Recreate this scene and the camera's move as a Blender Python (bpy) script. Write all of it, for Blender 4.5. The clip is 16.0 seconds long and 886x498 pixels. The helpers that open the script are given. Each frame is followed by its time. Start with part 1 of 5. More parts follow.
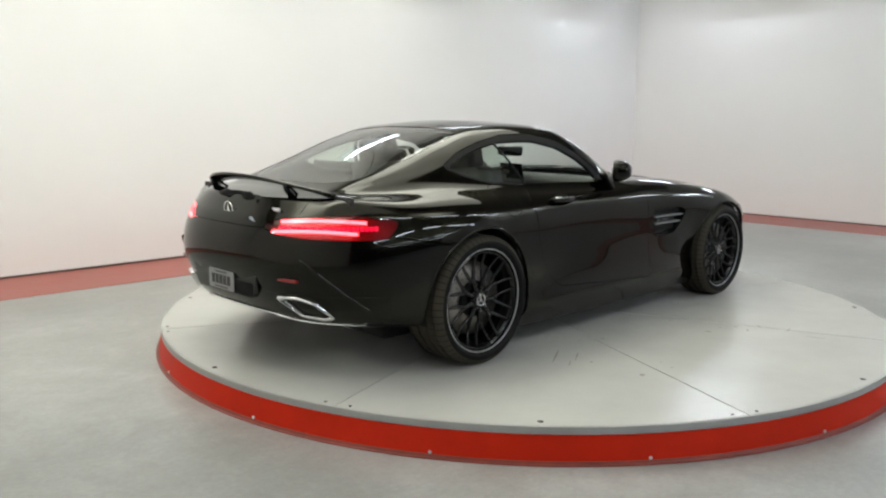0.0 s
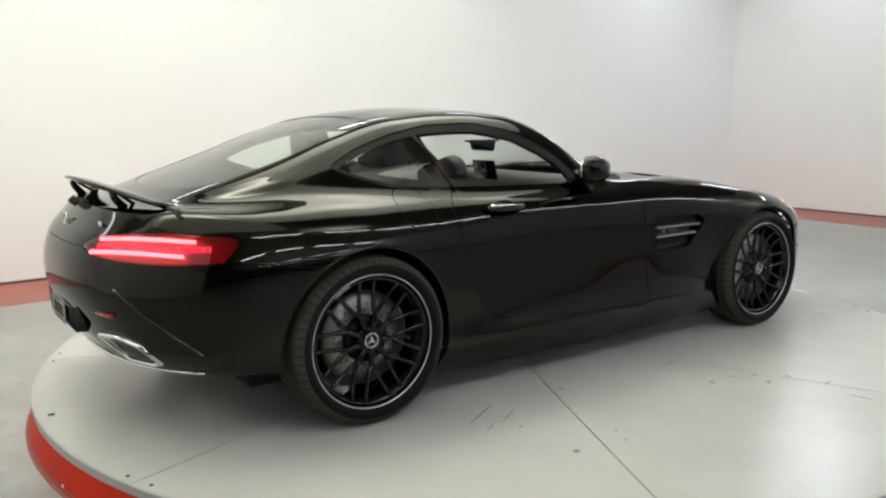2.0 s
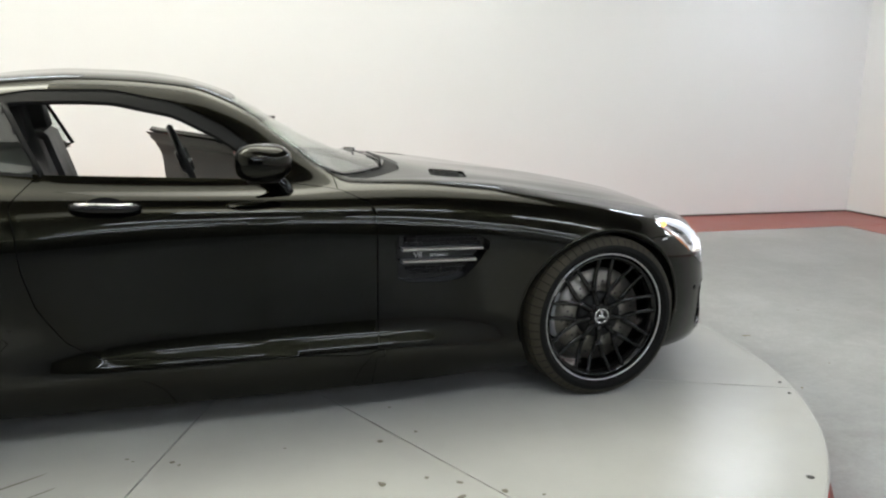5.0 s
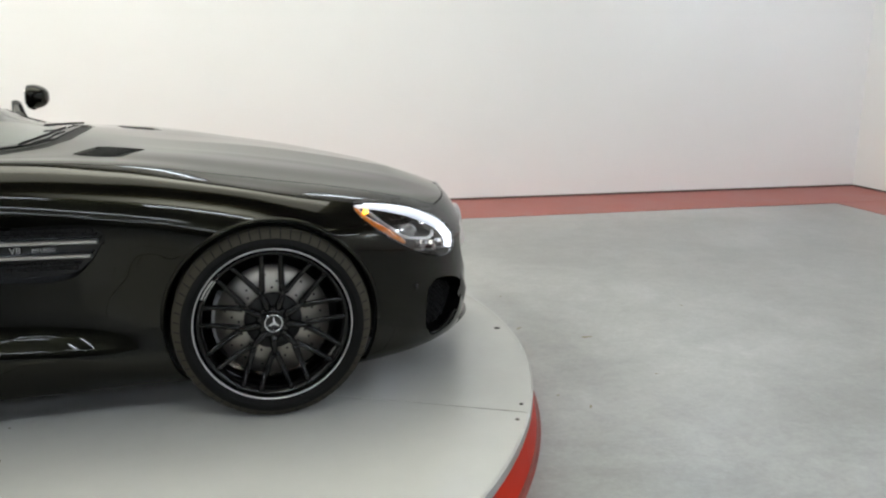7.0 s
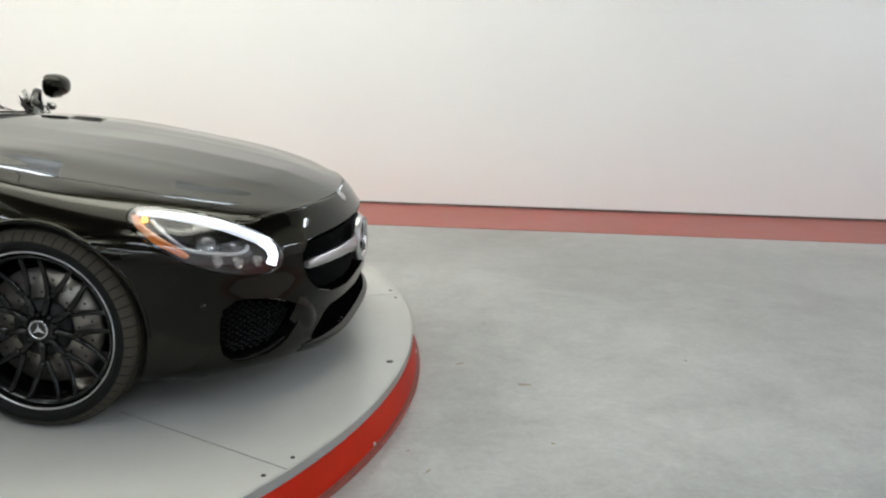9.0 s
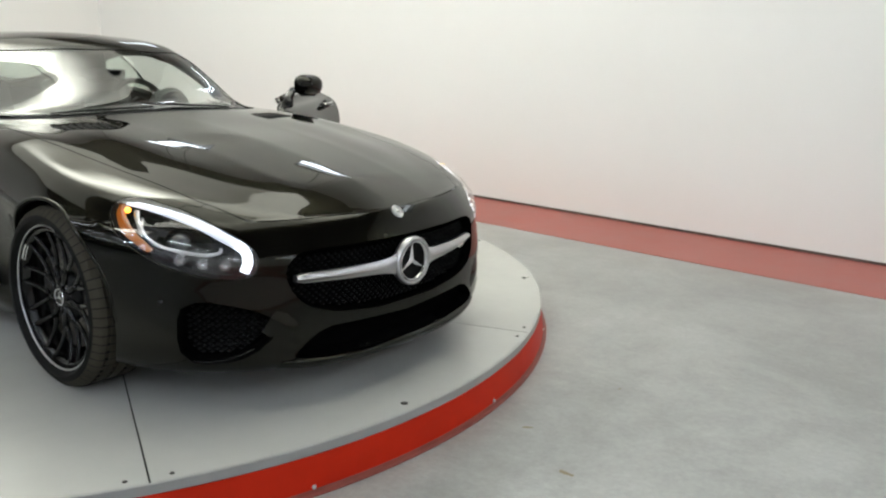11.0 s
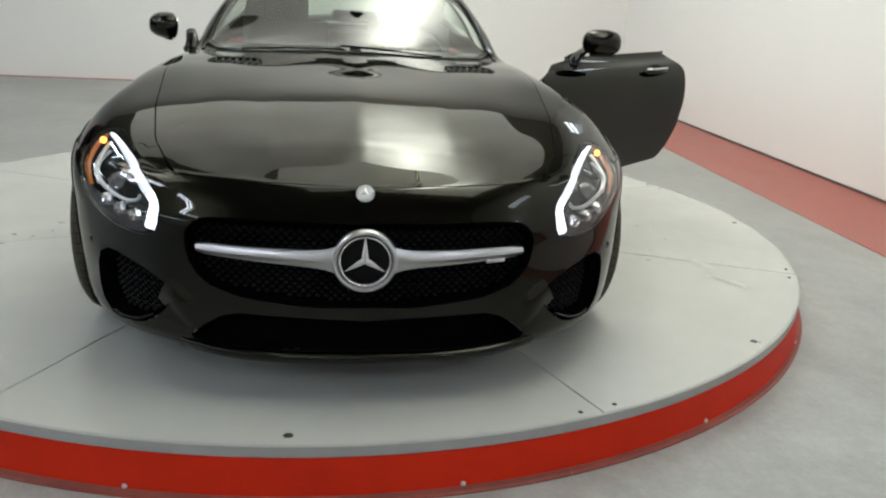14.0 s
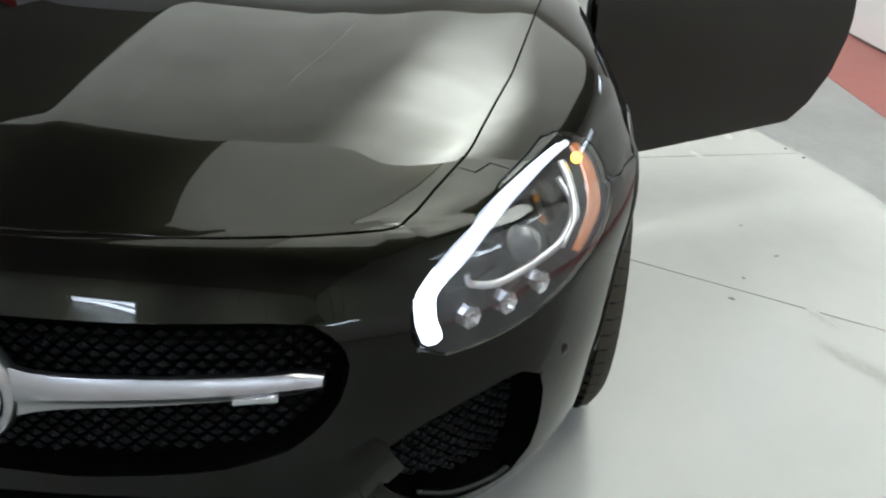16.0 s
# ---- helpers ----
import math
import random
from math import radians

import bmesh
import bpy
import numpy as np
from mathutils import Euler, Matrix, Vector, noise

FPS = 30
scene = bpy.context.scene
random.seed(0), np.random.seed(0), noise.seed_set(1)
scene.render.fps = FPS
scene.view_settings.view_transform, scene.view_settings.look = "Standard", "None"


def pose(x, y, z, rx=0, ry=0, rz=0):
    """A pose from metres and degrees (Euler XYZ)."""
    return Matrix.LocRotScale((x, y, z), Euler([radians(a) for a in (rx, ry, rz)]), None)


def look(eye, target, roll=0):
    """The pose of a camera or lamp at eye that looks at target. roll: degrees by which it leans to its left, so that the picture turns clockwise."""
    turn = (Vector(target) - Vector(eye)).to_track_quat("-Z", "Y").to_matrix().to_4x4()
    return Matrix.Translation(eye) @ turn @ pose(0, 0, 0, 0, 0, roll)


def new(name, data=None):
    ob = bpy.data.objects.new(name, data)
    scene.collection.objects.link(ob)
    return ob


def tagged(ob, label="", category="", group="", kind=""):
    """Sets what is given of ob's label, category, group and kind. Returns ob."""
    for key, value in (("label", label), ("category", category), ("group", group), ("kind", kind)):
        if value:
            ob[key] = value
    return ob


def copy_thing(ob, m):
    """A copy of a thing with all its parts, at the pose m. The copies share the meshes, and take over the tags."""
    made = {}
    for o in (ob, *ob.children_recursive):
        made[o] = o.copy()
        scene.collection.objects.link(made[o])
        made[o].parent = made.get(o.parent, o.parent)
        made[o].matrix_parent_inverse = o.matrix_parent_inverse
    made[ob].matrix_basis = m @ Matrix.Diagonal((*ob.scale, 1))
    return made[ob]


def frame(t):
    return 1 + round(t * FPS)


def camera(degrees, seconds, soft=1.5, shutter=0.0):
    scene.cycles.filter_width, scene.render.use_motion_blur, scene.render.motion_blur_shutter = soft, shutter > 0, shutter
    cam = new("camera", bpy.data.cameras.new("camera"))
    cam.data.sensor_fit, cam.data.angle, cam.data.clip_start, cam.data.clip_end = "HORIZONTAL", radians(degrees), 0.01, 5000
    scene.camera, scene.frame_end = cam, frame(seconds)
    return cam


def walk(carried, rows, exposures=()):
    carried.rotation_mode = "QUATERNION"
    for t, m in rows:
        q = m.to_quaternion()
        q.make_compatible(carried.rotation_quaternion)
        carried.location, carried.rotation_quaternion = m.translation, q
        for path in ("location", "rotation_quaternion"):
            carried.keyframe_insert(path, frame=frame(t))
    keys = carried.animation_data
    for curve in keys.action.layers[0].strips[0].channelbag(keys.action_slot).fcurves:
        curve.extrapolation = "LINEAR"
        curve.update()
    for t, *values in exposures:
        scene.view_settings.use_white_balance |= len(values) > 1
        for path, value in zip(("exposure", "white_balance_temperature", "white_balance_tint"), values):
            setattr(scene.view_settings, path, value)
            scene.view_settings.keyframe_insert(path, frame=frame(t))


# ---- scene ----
cam = camera(56.64, 16.0, 2.2)
PATH = [
    (0, (-4.385, -3.777, 1.281), (-3.000, -2.369, 0.966), 0.40),
    (0.5, (-4.014, -3.689, 1.302), (-2.674, -2.244, 0.962), 0.63),
    (1, (-3.675, -3.627, 1.288), (-2.380, -2.141, 0.951), -0.08),
    (1.5, (-3.259, -3.683, 1.280), (-2.056, -2.122, 0.941), -0.45),
    (2, (-2.889, -3.698, 1.239), (-1.756, -2.082, 0.912), -0.66),
    (2.5, (-2.511, -3.687, 1.263), (-1.450, -2.029, 0.910), -0.23),
    (3, (-2.069, -3.778, 1.238), (-1.125, -2.050, 0.890), -0.40),
    (3.2, (-1.904, -3.785, 1.239), (-0.998, -2.038, 0.885), -0.30),
    (5.3, (-0.214, -3.728, 1.241), (0.441, -1.880, 0.846), 1.68),
    (5.5, (-0.024, -3.727, 1.230), (0.600, -1.868, 0.834), 1.55),
    (6, (0.403, -3.715, 1.239), (0.972, -1.844, 0.817), 1.27),
    (6.5, (0.778, -3.651, 1.252), (1.318, -1.781, 0.793), 1.00),
    (7, (1.180, -3.644, 1.222), (1.662, -1.758, 0.764), 0.41),
    (7.5, (1.584, -3.613, 1.219), (1.979, -1.709, 0.752), 0.56),
    (8, (1.960, -3.535, 1.252), (2.238, -1.617, 0.758), 1.05),
    (8.2, (2.123, -3.517, 1.235), (2.331, -1.588, 0.752), 1.00),
    (10.3, (3.712, -2.701, 1.251), (2.851, -0.955, 0.793), 1.44),
    (10.5, (3.828, -2.599, 1.252), (2.866, -0.907, 0.793), 1.38),
    (11, (4.127, -2.268, 1.249), (2.912, -0.753, 0.771), 1.68),
    (11.5, (4.337, -1.920, 1.207), (2.917, -0.600, 0.713), 1.87),
    (12, (4.457, -1.571, 1.219), (2.890, -0.447, 0.688), 2.04),
    (12.5, (4.578, -1.170, 1.221), (2.876, -0.272, 0.678), 2.15),
    (13, (4.584, -0.799, 1.196), (2.787, -0.115, 0.647), 2.56),
    (13.5, (4.505, -0.469, 1.203), (2.652, 0.016, 0.627), 2.95),
    (14, (4.382, -0.102, 1.205), (2.493, 0.173, 0.606), 3.05),
    (14.5, (4.109, 0.155, 1.188), (2.219, 0.294, 0.547), 3.15),
    (15, (3.790, 0.347, 1.173), (1.917, 0.390, 0.473), 3.70),
    (15.5, (3.424, 0.569, 1.159), (1.576, 0.484, 0.399), 3.19),
    (16, (3.010, 0.691, 1.145), (1.206, 0.584, 0.288), 4.73),
]
walk(cam, [(t, look(eye, target, roll)) for t, eye, target, roll in PATH], [(0.0, -0.03, 6290, 10), (3.0, 0.08, 6350, 10), (7.5, 0.10, 6270, 10), (11.0, -0.02, 6230, 9), (12.5, -0.11, 6210, 8), (14.0, -0.10, 6200, 8), (15.0, 0.02, 5970, 9), (16.0, 0.09, 5790, 9)])

# ---- world, lights and exposure ----
world = bpy.data.worlds.new("world")
scene.world = world
world.use_nodes = True
world.node_tree.nodes["Background"].inputs[0].default_value = (0.35, 0.37, 0.40, 1)
world.node_tree.nodes["Background"].inputs[1].default_value = 0.02
scene.view_settings.exposure = 0.0


# ---- materials ----
def material(name, colour, rough=0.5, metal=0.0, vary=0.0, scale=8.0, bump=0.0, bump_scale=60.0, coat=0.0, emit=None, power=0.0, spec=0.5, rough_vary=0.0):
    m = bpy.data.materials.new(name)
    m.use_nodes = True
    nt = m.node_tree
    p = nt.nodes["Principled BSDF"]
    p.inputs["Base Color"].default_value = (*colour, 1)
    p.inputs["Roughness"].default_value = rough
    p.inputs["Metallic"].default_value = metal
    p.inputs["Specular IOR Level"].default_value = spec
    p.inputs["Coat Weight"].default_value = coat
    p.inputs["Coat Roughness"].default_value = 0.015
    tc = nt.nodes.new("ShaderNodeTexCoord")
    if vary or rough_vary:
        n1 = nt.nodes.new("ShaderNodeTexNoise")
        n1.inputs["Scale"].default_value = scale
        n1.inputs["Detail"].default_value = 8
        n1.inputs["Roughness"].default_value = 0.65
        nt.links.new(tc.outputs["Object"], n1.inputs["Vector"])
        if vary:
            mix = nt.nodes.new("ShaderNodeMix")
            mix.data_type = "RGBA"
            mix.inputs[6].default_value = (*[c * (1 - vary) for c in colour], 1)
            mix.inputs[7].default_value = (*[min(1, c * (1 + vary)) for c in colour], 1)
            nt.links.new(n1.outputs["Fac"], mix.inputs[0])
            nt.links.new(mix.outputs[2], p.inputs["Base Color"])
        if rough_vary:
            mr = nt.nodes.new("ShaderNodeMapRange")
            mr.inputs[3].default_value, mr.inputs[4].default_value = rough - rough_vary, rough + rough_vary
            nt.links.new(n1.outputs["Fac"], mr.inputs[0])
            nt.links.new(mr.outputs[0], p.inputs["Roughness"])
    if bump:
        n2 = nt.nodes.new("ShaderNodeTexNoise")
        n2.inputs["Scale"].default_value = bump_scale
        n2.inputs["Detail"].default_value = 4
        nt.links.new(tc.outputs["Object"], n2.inputs["Vector"])
        b = nt.nodes.new("ShaderNodeBump")
        b.inputs["Strength"].default_value = bump
        b.inputs["Distance"].default_value = 0.002
        nt.links.new(n2.outputs["Fac"], b.inputs["Height"])
        nt.links.new(b.outputs[0], p.inputs["Normal"])
    if emit:
        p.inputs["Emission Color"].default_value = (*emit, 1)
        p.inputs["Emission Strength"].default_value = power
    return m


def glass_material(name, tint, rough=0.0):
    """Thin pane: a clear see-through body with a mirror-like skin."""
    m = bpy.data.materials.new(name)
    m.use_nodes = True
    nt = m.node_tree
    nt.nodes.clear()
    out = nt.nodes.new("ShaderNodeOutputMaterial")
    tr = nt.nodes.new("ShaderNodeBsdfTransparent")
    tr.inputs[0].default_value = (*tint, 1)
    gl = nt.nodes.new("ShaderNodeBsdfGlossy")
    gl.inputs["Roughness"].default_value = rough
    gl.inputs["Color"].default_value = (1, 1, 1, 1)
    lw = nt.nodes.new("ShaderNodeLayerWeight")
    lw.inputs["Blend"].default_value = 0.5
    pw = nt.nodes.new("ShaderNodeMath")
    pw.operation = "POWER"
    pw.inputs[1].default_value = 5.0
    nt.links.new(lw.outputs["Facing"], pw.inputs[0])
    fr = nt.nodes.new("ShaderNodeMapRange")
    fr.inputs[3].default_value, fr.inputs[4].default_value = 0.095, 0.9
    nt.links.new(pw.outputs[0], fr.inputs[0])
    mx = nt.nodes.new("ShaderNodeMixShader")
    nt.links.new(fr.outputs[0], mx.inputs[0])
    nt.links.new(tr.outputs[0], mx.inputs[1])
    nt.links.new(gl.outputs[0], mx.inputs[2])
    nt.links.new(mx.outputs[0], out.inputs[0])
    return m


def flake_paint(name, colour, flake, flake_rough, ior, skin_rough):
    """Dark lacquer: a clear glossy skin over a little metal flake."""
    m = material(name, colour, 0.5, spec=0.0, coat=1.0)
    nt = m.node_tree
    p = nt.nodes["Principled BSDF"]
    p.inputs["Coat IOR"].default_value = ior
    p.inputs["Coat Roughness"].default_value = skin_rough
    g = nt.nodes.new("ShaderNodeBsdfGlossy")
    g.inputs["Color"].default_value = (*flake, 1)
    g.inputs["Roughness"].default_value = flake_rough
    g.distribution = "BECKMANN"
    a = nt.nodes.new("ShaderNodeAddShader")
    nt.links.new(p.outputs[0], a.inputs[0])
    nt.links.new(g.outputs[0], a.inputs[1])
    nt.links.new(a.outputs[0], nt.nodes["Material Output"].inputs[0])
    return m


M_paint = flake_paint("black_paint", (0.0006, 0.0006, 0.0006), (0.0088, 0.0084, 0.0050), 0.25, 1.31, 0.006)
M_gloss = material("gloss_black", (0.004, 0.004, 0.004), 0.14, spec=0.35)
M_black = material("matte_black", (0.006, 0.006, 0.006), 0.6, bump=0.1, spec=0.2)
M_rubber = material("tyre_rubber", (0.007, 0.0069, 0.0067), 0.6, spec=0.1, vary=0.4, scale=14, bump=0.15, bump_scale=120)
M_chrome = material("chrome", (0.75, 0.75, 0.76), 0.08, 1.0)
M_satin = material("satin_silver", (0.50, 0.50, 0.51), 0.30, 1.0)
# near-black without sheen, stands in for the shade deep inside openings
M_hollow_shade = material("hollow_shade", (0.0022, 0.0022, 0.0022), 0.9, spec=0.0)
M_disc = material("brake_disc_steel", (0.24, 0.225, 0.20), 0.36, 0.9, rough_vary=0.12, scale=40)
M_caliper = material("caliper_grey", (0.60, 0.60, 0.61), 0.42, 0.25)
M_rim = material("gloss_black_rim", (0.003, 0.003, 0.003), 0.12, spec=0.32)
M_tread = material("dusty_tread", (0.045, 0.040, 0.029), 0.8, vary=0.3, scale=10, bump=0.2, spec=0.2)
M_stud = material("dark_mesh", (0.004, 0.004, 0.004), 0.45, spec=0.09)
M_riml = material("machined_lip", (0.60, 0.60, 0.60), 0.38, 1.0)
M_glass = glass_material("car_glass", (0.76, 0.84, 0.79))
M_lens = glass_material("lamp_lens", (0.97, 0.97, 0.97))
M_wall = material("wall_white_paint", (0.80, 0.79, 0.775), 0.62, vary=0.03, scale=0.7, bump=0.25, bump_scale=25)
M_ceil = material("ceiling_steel", (0.22, 0.21, 0.18), 0.7, vary=0.2, scale=1.0)
M_dark = material("dark_wall", (0.03, 0.028, 0.026), 0.8, vary=0.3, scale=1.0)
M_tube = material("tube_light", (0.9, 0.9, 0.9), 0.5, emit=(0.93, 1.0, 1.09), power=40.0)
M_tube_wall = material("wall_tube_light", (0.9, 0.9, 0.9), 0.5, emit=(0.93, 1.0, 1.06), power=11.0)
M_tube_fill = material("end_wall_fill_tube", (0.9, 0.9, 0.9), 0.5, emit=(0.93, 1.0, 1.08), power=44.0)


def backlit_panel(name, base, hot, cx, cy, rx, ry):
    """Translucent ceiling cloth lit unevenly from behind, brightest in one area."""
    m = material(name, (0.8, 0.79, 0.72), 0.6, emit=(1.0, 0.985, 0.84), power=1.0)
    nt = m.node_tree
    geo = nt.nodes.new("ShaderNodeNewGeometry")
    mp = nt.nodes.new("ShaderNodeMapping")
    mp.inputs["Location"].default_value = (-cx / rx, -cy / ry, 0)
    mp.inputs["Scale"].default_value = (1 / rx, 1 / ry, 0)
    gr = nt.nodes.new("ShaderNodeTexGradient")
    gr.gradient_type = "QUADRATIC_SPHERE"
    nz = nt.nodes.new("ShaderNodeTexNoise")
    nz.inputs["Scale"].default_value, nz.inputs["Detail"].default_value = 1.3, 2
    mr = nt.nodes.new("ShaderNodeMapRange")
    mr.inputs[3].default_value, mr.inputs[4].default_value = base, base + hot
    ml = nt.nodes.new("ShaderNodeMath")
    ml.operation = "MULTIPLY"
    sp = nt.nodes.new("ShaderNodeMapRange")
    sp.inputs[3].default_value, sp.inputs[4].default_value = 0.6, 1.4
    nt.links.new(geo.outputs["Position"], mp.inputs["Vector"])
    nt.links.new(mp.outputs[0], gr.inputs[0])
    nt.links.new(geo.outputs["Position"], nz.inputs["Vector"])
    nt.links.new(gr.outputs["Fac"], mr.inputs[0])
    nt.links.new(nz.outputs["Fac"], sp.inputs[0])
    nt.links.new(mr.outputs[0], ml.inputs[0])
    nt.links.new(sp.outputs[0], ml.inputs[1])
    nt.links.new(ml.outputs[0], nt.nodes["Principled BSDF"].inputs["Emission Strength"])
    return m


M_panel_bright = backlit_panel("backlit_cloth", 0.95, 19.0, -2.0, 1.0, 6.0, 1.3)
# next two: added fill glow for the car's shoulders, no known source
M_panel_side_fill = backlit_panel("dim_fill_cloth", 3.0, 4.0, 1.0, 1.9, 3.5, 2.0)
M_panel_faint_fill = backlit_panel("faint_fill_cloth", 1.7, 1.0, 1.0, 0.5, 3.5, 2.0)
M_panel_south = backlit_panel("side_backlit_cloth", 0.6, 9.0, 0.6, -4.5, 2.2, 1.1)
M_redp = material("red_skirt_paint", (0.52, 0.019, 0.003), 0.5, vary=0.22, scale=5.0, bump=0.1, rough_vary=0.08, spec=0.15)
M_foot = material("scuffed_red_foot", (0.20, 0.035, 0.022), 0.5, vary=0.5, scale=9.0, bump=0.15, rough_vary=0.1)
M_steel = material("plate_edge_steel", (0.36, 0.36, 0.35), 0.45, 0.2, vary=0.15, scale=10)
M_post = material("red_post_paint", (0.42, 0.02, 0.02), 0.45, vary=0.1)
M_amber = material("amber_lens", (0.36, 0.10, 0.010), 0.15, coat=1.0, emit=(1.0, 0.30, 0.02), power=0.03)
M_soft_led = material("led_diffuser", (0.8, 0.82, 0.86), 0.3, emit=(0.84, 0.90, 1.0), power=0.75)
M_white_led = material("led_white", (0.9, 0.9, 0.95), 0.3, emit=(0.86, 0.90, 1.0), power=2.4)


# ---- mesh helpers ----
def finish(name, bm, mat, parent=None, label="", smooth=True, normals=None):
    me = bpy.data.meshes.new(name)
    bm.normal_update()
    for f in bm.faces:
        f.smooth = smooth
    bm.to_mesh(me)
    bm.free()
    me.materials.append(mat)
    ob = new(name, me)
    if parent is not None:
        ob.parent = parent
    if label:
        ob["label"] = label
    return ob


def part(name, bm, mat, parent, label="", smooth=True):
    return finish(name, bm, mat, parent, label, smooth)


def thing(name, label, category, group="", kind=""):
    return tagged(new(name), label, category, group, kind)


def sharpen(ob, degrees=35):
    me = ob.data
    bm = bmesh.new()
    bm.from_mesh(me)
    for e in bm.edges:
        if len(e.link_faces) == 2 and e.calc_face_angle(0) > radians(degrees):
            e.smooth = False
    bm.to_mesh(me)
    bm.free()
    return ob


def box_bm(x0, x1, y0, y1, z0, z1, bevel=0.0, bm=None, segs=2):
    own = bm is None
    bm = bm or bmesh.new()
    vs = [bm.verts.new((x, y, z)) for x in (x0, x1) for y in (y0, y1) for z in (z0, z1)]
    fs = [bm.faces.new([vs[i] for i in q]) for q in ((0, 1, 3, 2), (4, 6, 7, 5), (0, 4, 5, 1), (2, 3, 7, 6), (0, 2, 6, 4), (1, 5, 7, 3))]
    if bevel:
        es = list({e for f in fs for e in f.edges})
        bmesh.ops.bevel(bm, geom=es, offset=bevel, segments=segs, affect="EDGES", profile=0.5)
    return bm


def lathe(profile, n=64, axis="y", bm=None, close=False, start=0.0, sweep=2 * math.pi):
    """Turns (radius, along) pairs round an axis through the origin."""
    bm = bm or bmesh.new()
    whole = abs(sweep - 2 * math.pi) < 1e-6
    rings = []
    for i in range(n if whole else n + 1):
        a = start + sweep * i / n
        c, s = math.cos(a), math.sin(a)
        rings.append([bm.verts.new({"y": (r * c, h, r * s), "z": (r * c, r * s, h), "x": (h, r * c, r * s)}[axis]) for r, h in profile])
    m = len(profile)
    for i in range(n):
        a, b = rings[i], rings[(i + 1) % len(rings)]
        for j in range(m if close else m - 1):
            k = (j + 1) % m
            bm.faces.new((a[j], a[k], b[k], b[j]))
    bmesh.ops.recalc_face_normals(bm, faces=bm.faces)
    return bm


def sweep_tube(points, r, n=8, bm=None, flat=1.0, cap=True):
    """A round rod along points; r is one radius or one for each point."""
    bm = bm or bmesh.new()
    pts = [Vector(p) for p in points]
    rr = r if isinstance(r, (list, tuple)) else [r] * len(pts)
    rings, side = [], None
    for i, p in enumerate(pts):
        d = (pts[min(i + 1, len(pts) - 1)] - pts[max(i - 1, 0)]).normalized()
        if side is None:
            side = d.cross(Vector((0, 0, 1)) if abs(d.z) < 0.9 else Vector((1, 0, 0))).normalized()
        side = (side - d * side.dot(d)).normalized()
        up = d.cross(side)
        rings.append([bm.verts.new(p + rr[i] * (math.cos(a) * side + flat * math.sin(a) * up)) for a in (2 * math.pi * k / n for k in range(n))])
    for a, b in zip(rings, rings[1:]):
        for k in range(n):
            bm.faces.new((a[k], a[(k + 1) % n], b[(k + 1) % n], b[k]))
    if cap:
        bm.faces.new(rings[0][::-1])
        bm.faces.new(rings[-1])
    return bm


def prism(outline, depth, bm=None, bevel=0.0, to=None):
    """A flat outline (u, v) given a thickness along w from 0 to depth; to maps (u, v, w) into space."""
    bm = bm or bmesh.new()
    to = to or (lambda u, v, w: (u, v, w))
    a = [bm.verts.new((u, v, 0)) for u, v in outline]
    b = [bm.verts.new((u, v, depth)) for u, v in outline]
    n = len(outline)
    fs = [bm.faces.new(a[::-1]), bm.faces.new(b)] + [bm.faces.new((a[i], a[(i + 1) % n], b[(i + 1) % n], b[i])) for i in range(n)]
    if bevel:
        es = list({e for e in fs[1].edges})
        r = bmesh.ops.bevel(bm, geom=es, offset=bevel, segments=2, affect="EDGES", profile=0.5)
    for v in bm.verts:
        if not v.tag:
            v.co = Vector(to(*v.co))
            v.tag = True
    bmesh.ops.recalc_face_normals(bm, faces=bm.faces)
    return bm


def table(pairs):
    """A smooth curve with no overshoot through (x, value) pairs."""
    xs = np.array([p[0] for p in pairs], float)
    ys = np.array([p[1] for p in pairs], float)
    o = np.argsort(xs)
    xs, ys = xs[o], ys[o]
    d = np.diff(ys) / np.diff(xs)
    m = np.zeros(len(xs))
    m[0], m[-1] = d[0], d[-1]
    for i in range(1, len(xs) - 1):
        if d[i - 1] * d[i] > 0:
            h0, h1 = xs[i] - xs[i - 1], xs[i + 1] - xs[i]
            w1, w2 = 2 * h1 + h0, h1 + 2 * h0
            m[i] = (w1 + w2) / (w1 / d[i - 1] + w2 / d[i])

    def f(x):
        x = min(max(x, xs[0]), xs[-1])
        i = min(max(int(np.searchsorted(xs, x)) - 1, 0), len(xs) - 2)
        h = xs[i + 1] - xs[i]
        t = (x - xs[i]) / h
        return float((2 * t**3 - 3 * t**2 + 1) * ys[i] + (t**3 - 2 * t**2 + t) * h * m[i] + (3 * t**2 - 2 * t**3) * ys[i + 1] + (t**3 - t**2) * h * m[i + 1])

    return f


def inside(poly, soft=0.0):
    """Signed distance to an outline in a plane, negative inside; soft rounds its corners."""
    pts = np.array(poly, float)
    nxt = np.roll(pts, -1, 0)
    e = nxt - pts
    le = (e**2).sum(1)

    def f(u, v):
        w = np.array((u, v)) - pts
        t = np.clip((w * e).sum(1) / le, 0, 1)
        d = np.sqrt((((w - e * t[:, None]) ** 2).sum(1)).min())
        c = (pts[:, 1] > v) != (nxt[:, 1] > v)
        den = np.where(np.abs(e[:, 1]) < 1e-12, 1e-12, e[:, 1])
        hits = (c & (u < pts[:, 0] + e[:, 0] * (v - pts[:, 1]) / den)).sum()
        return (-d if hits % 2 else d) - soft

    return f


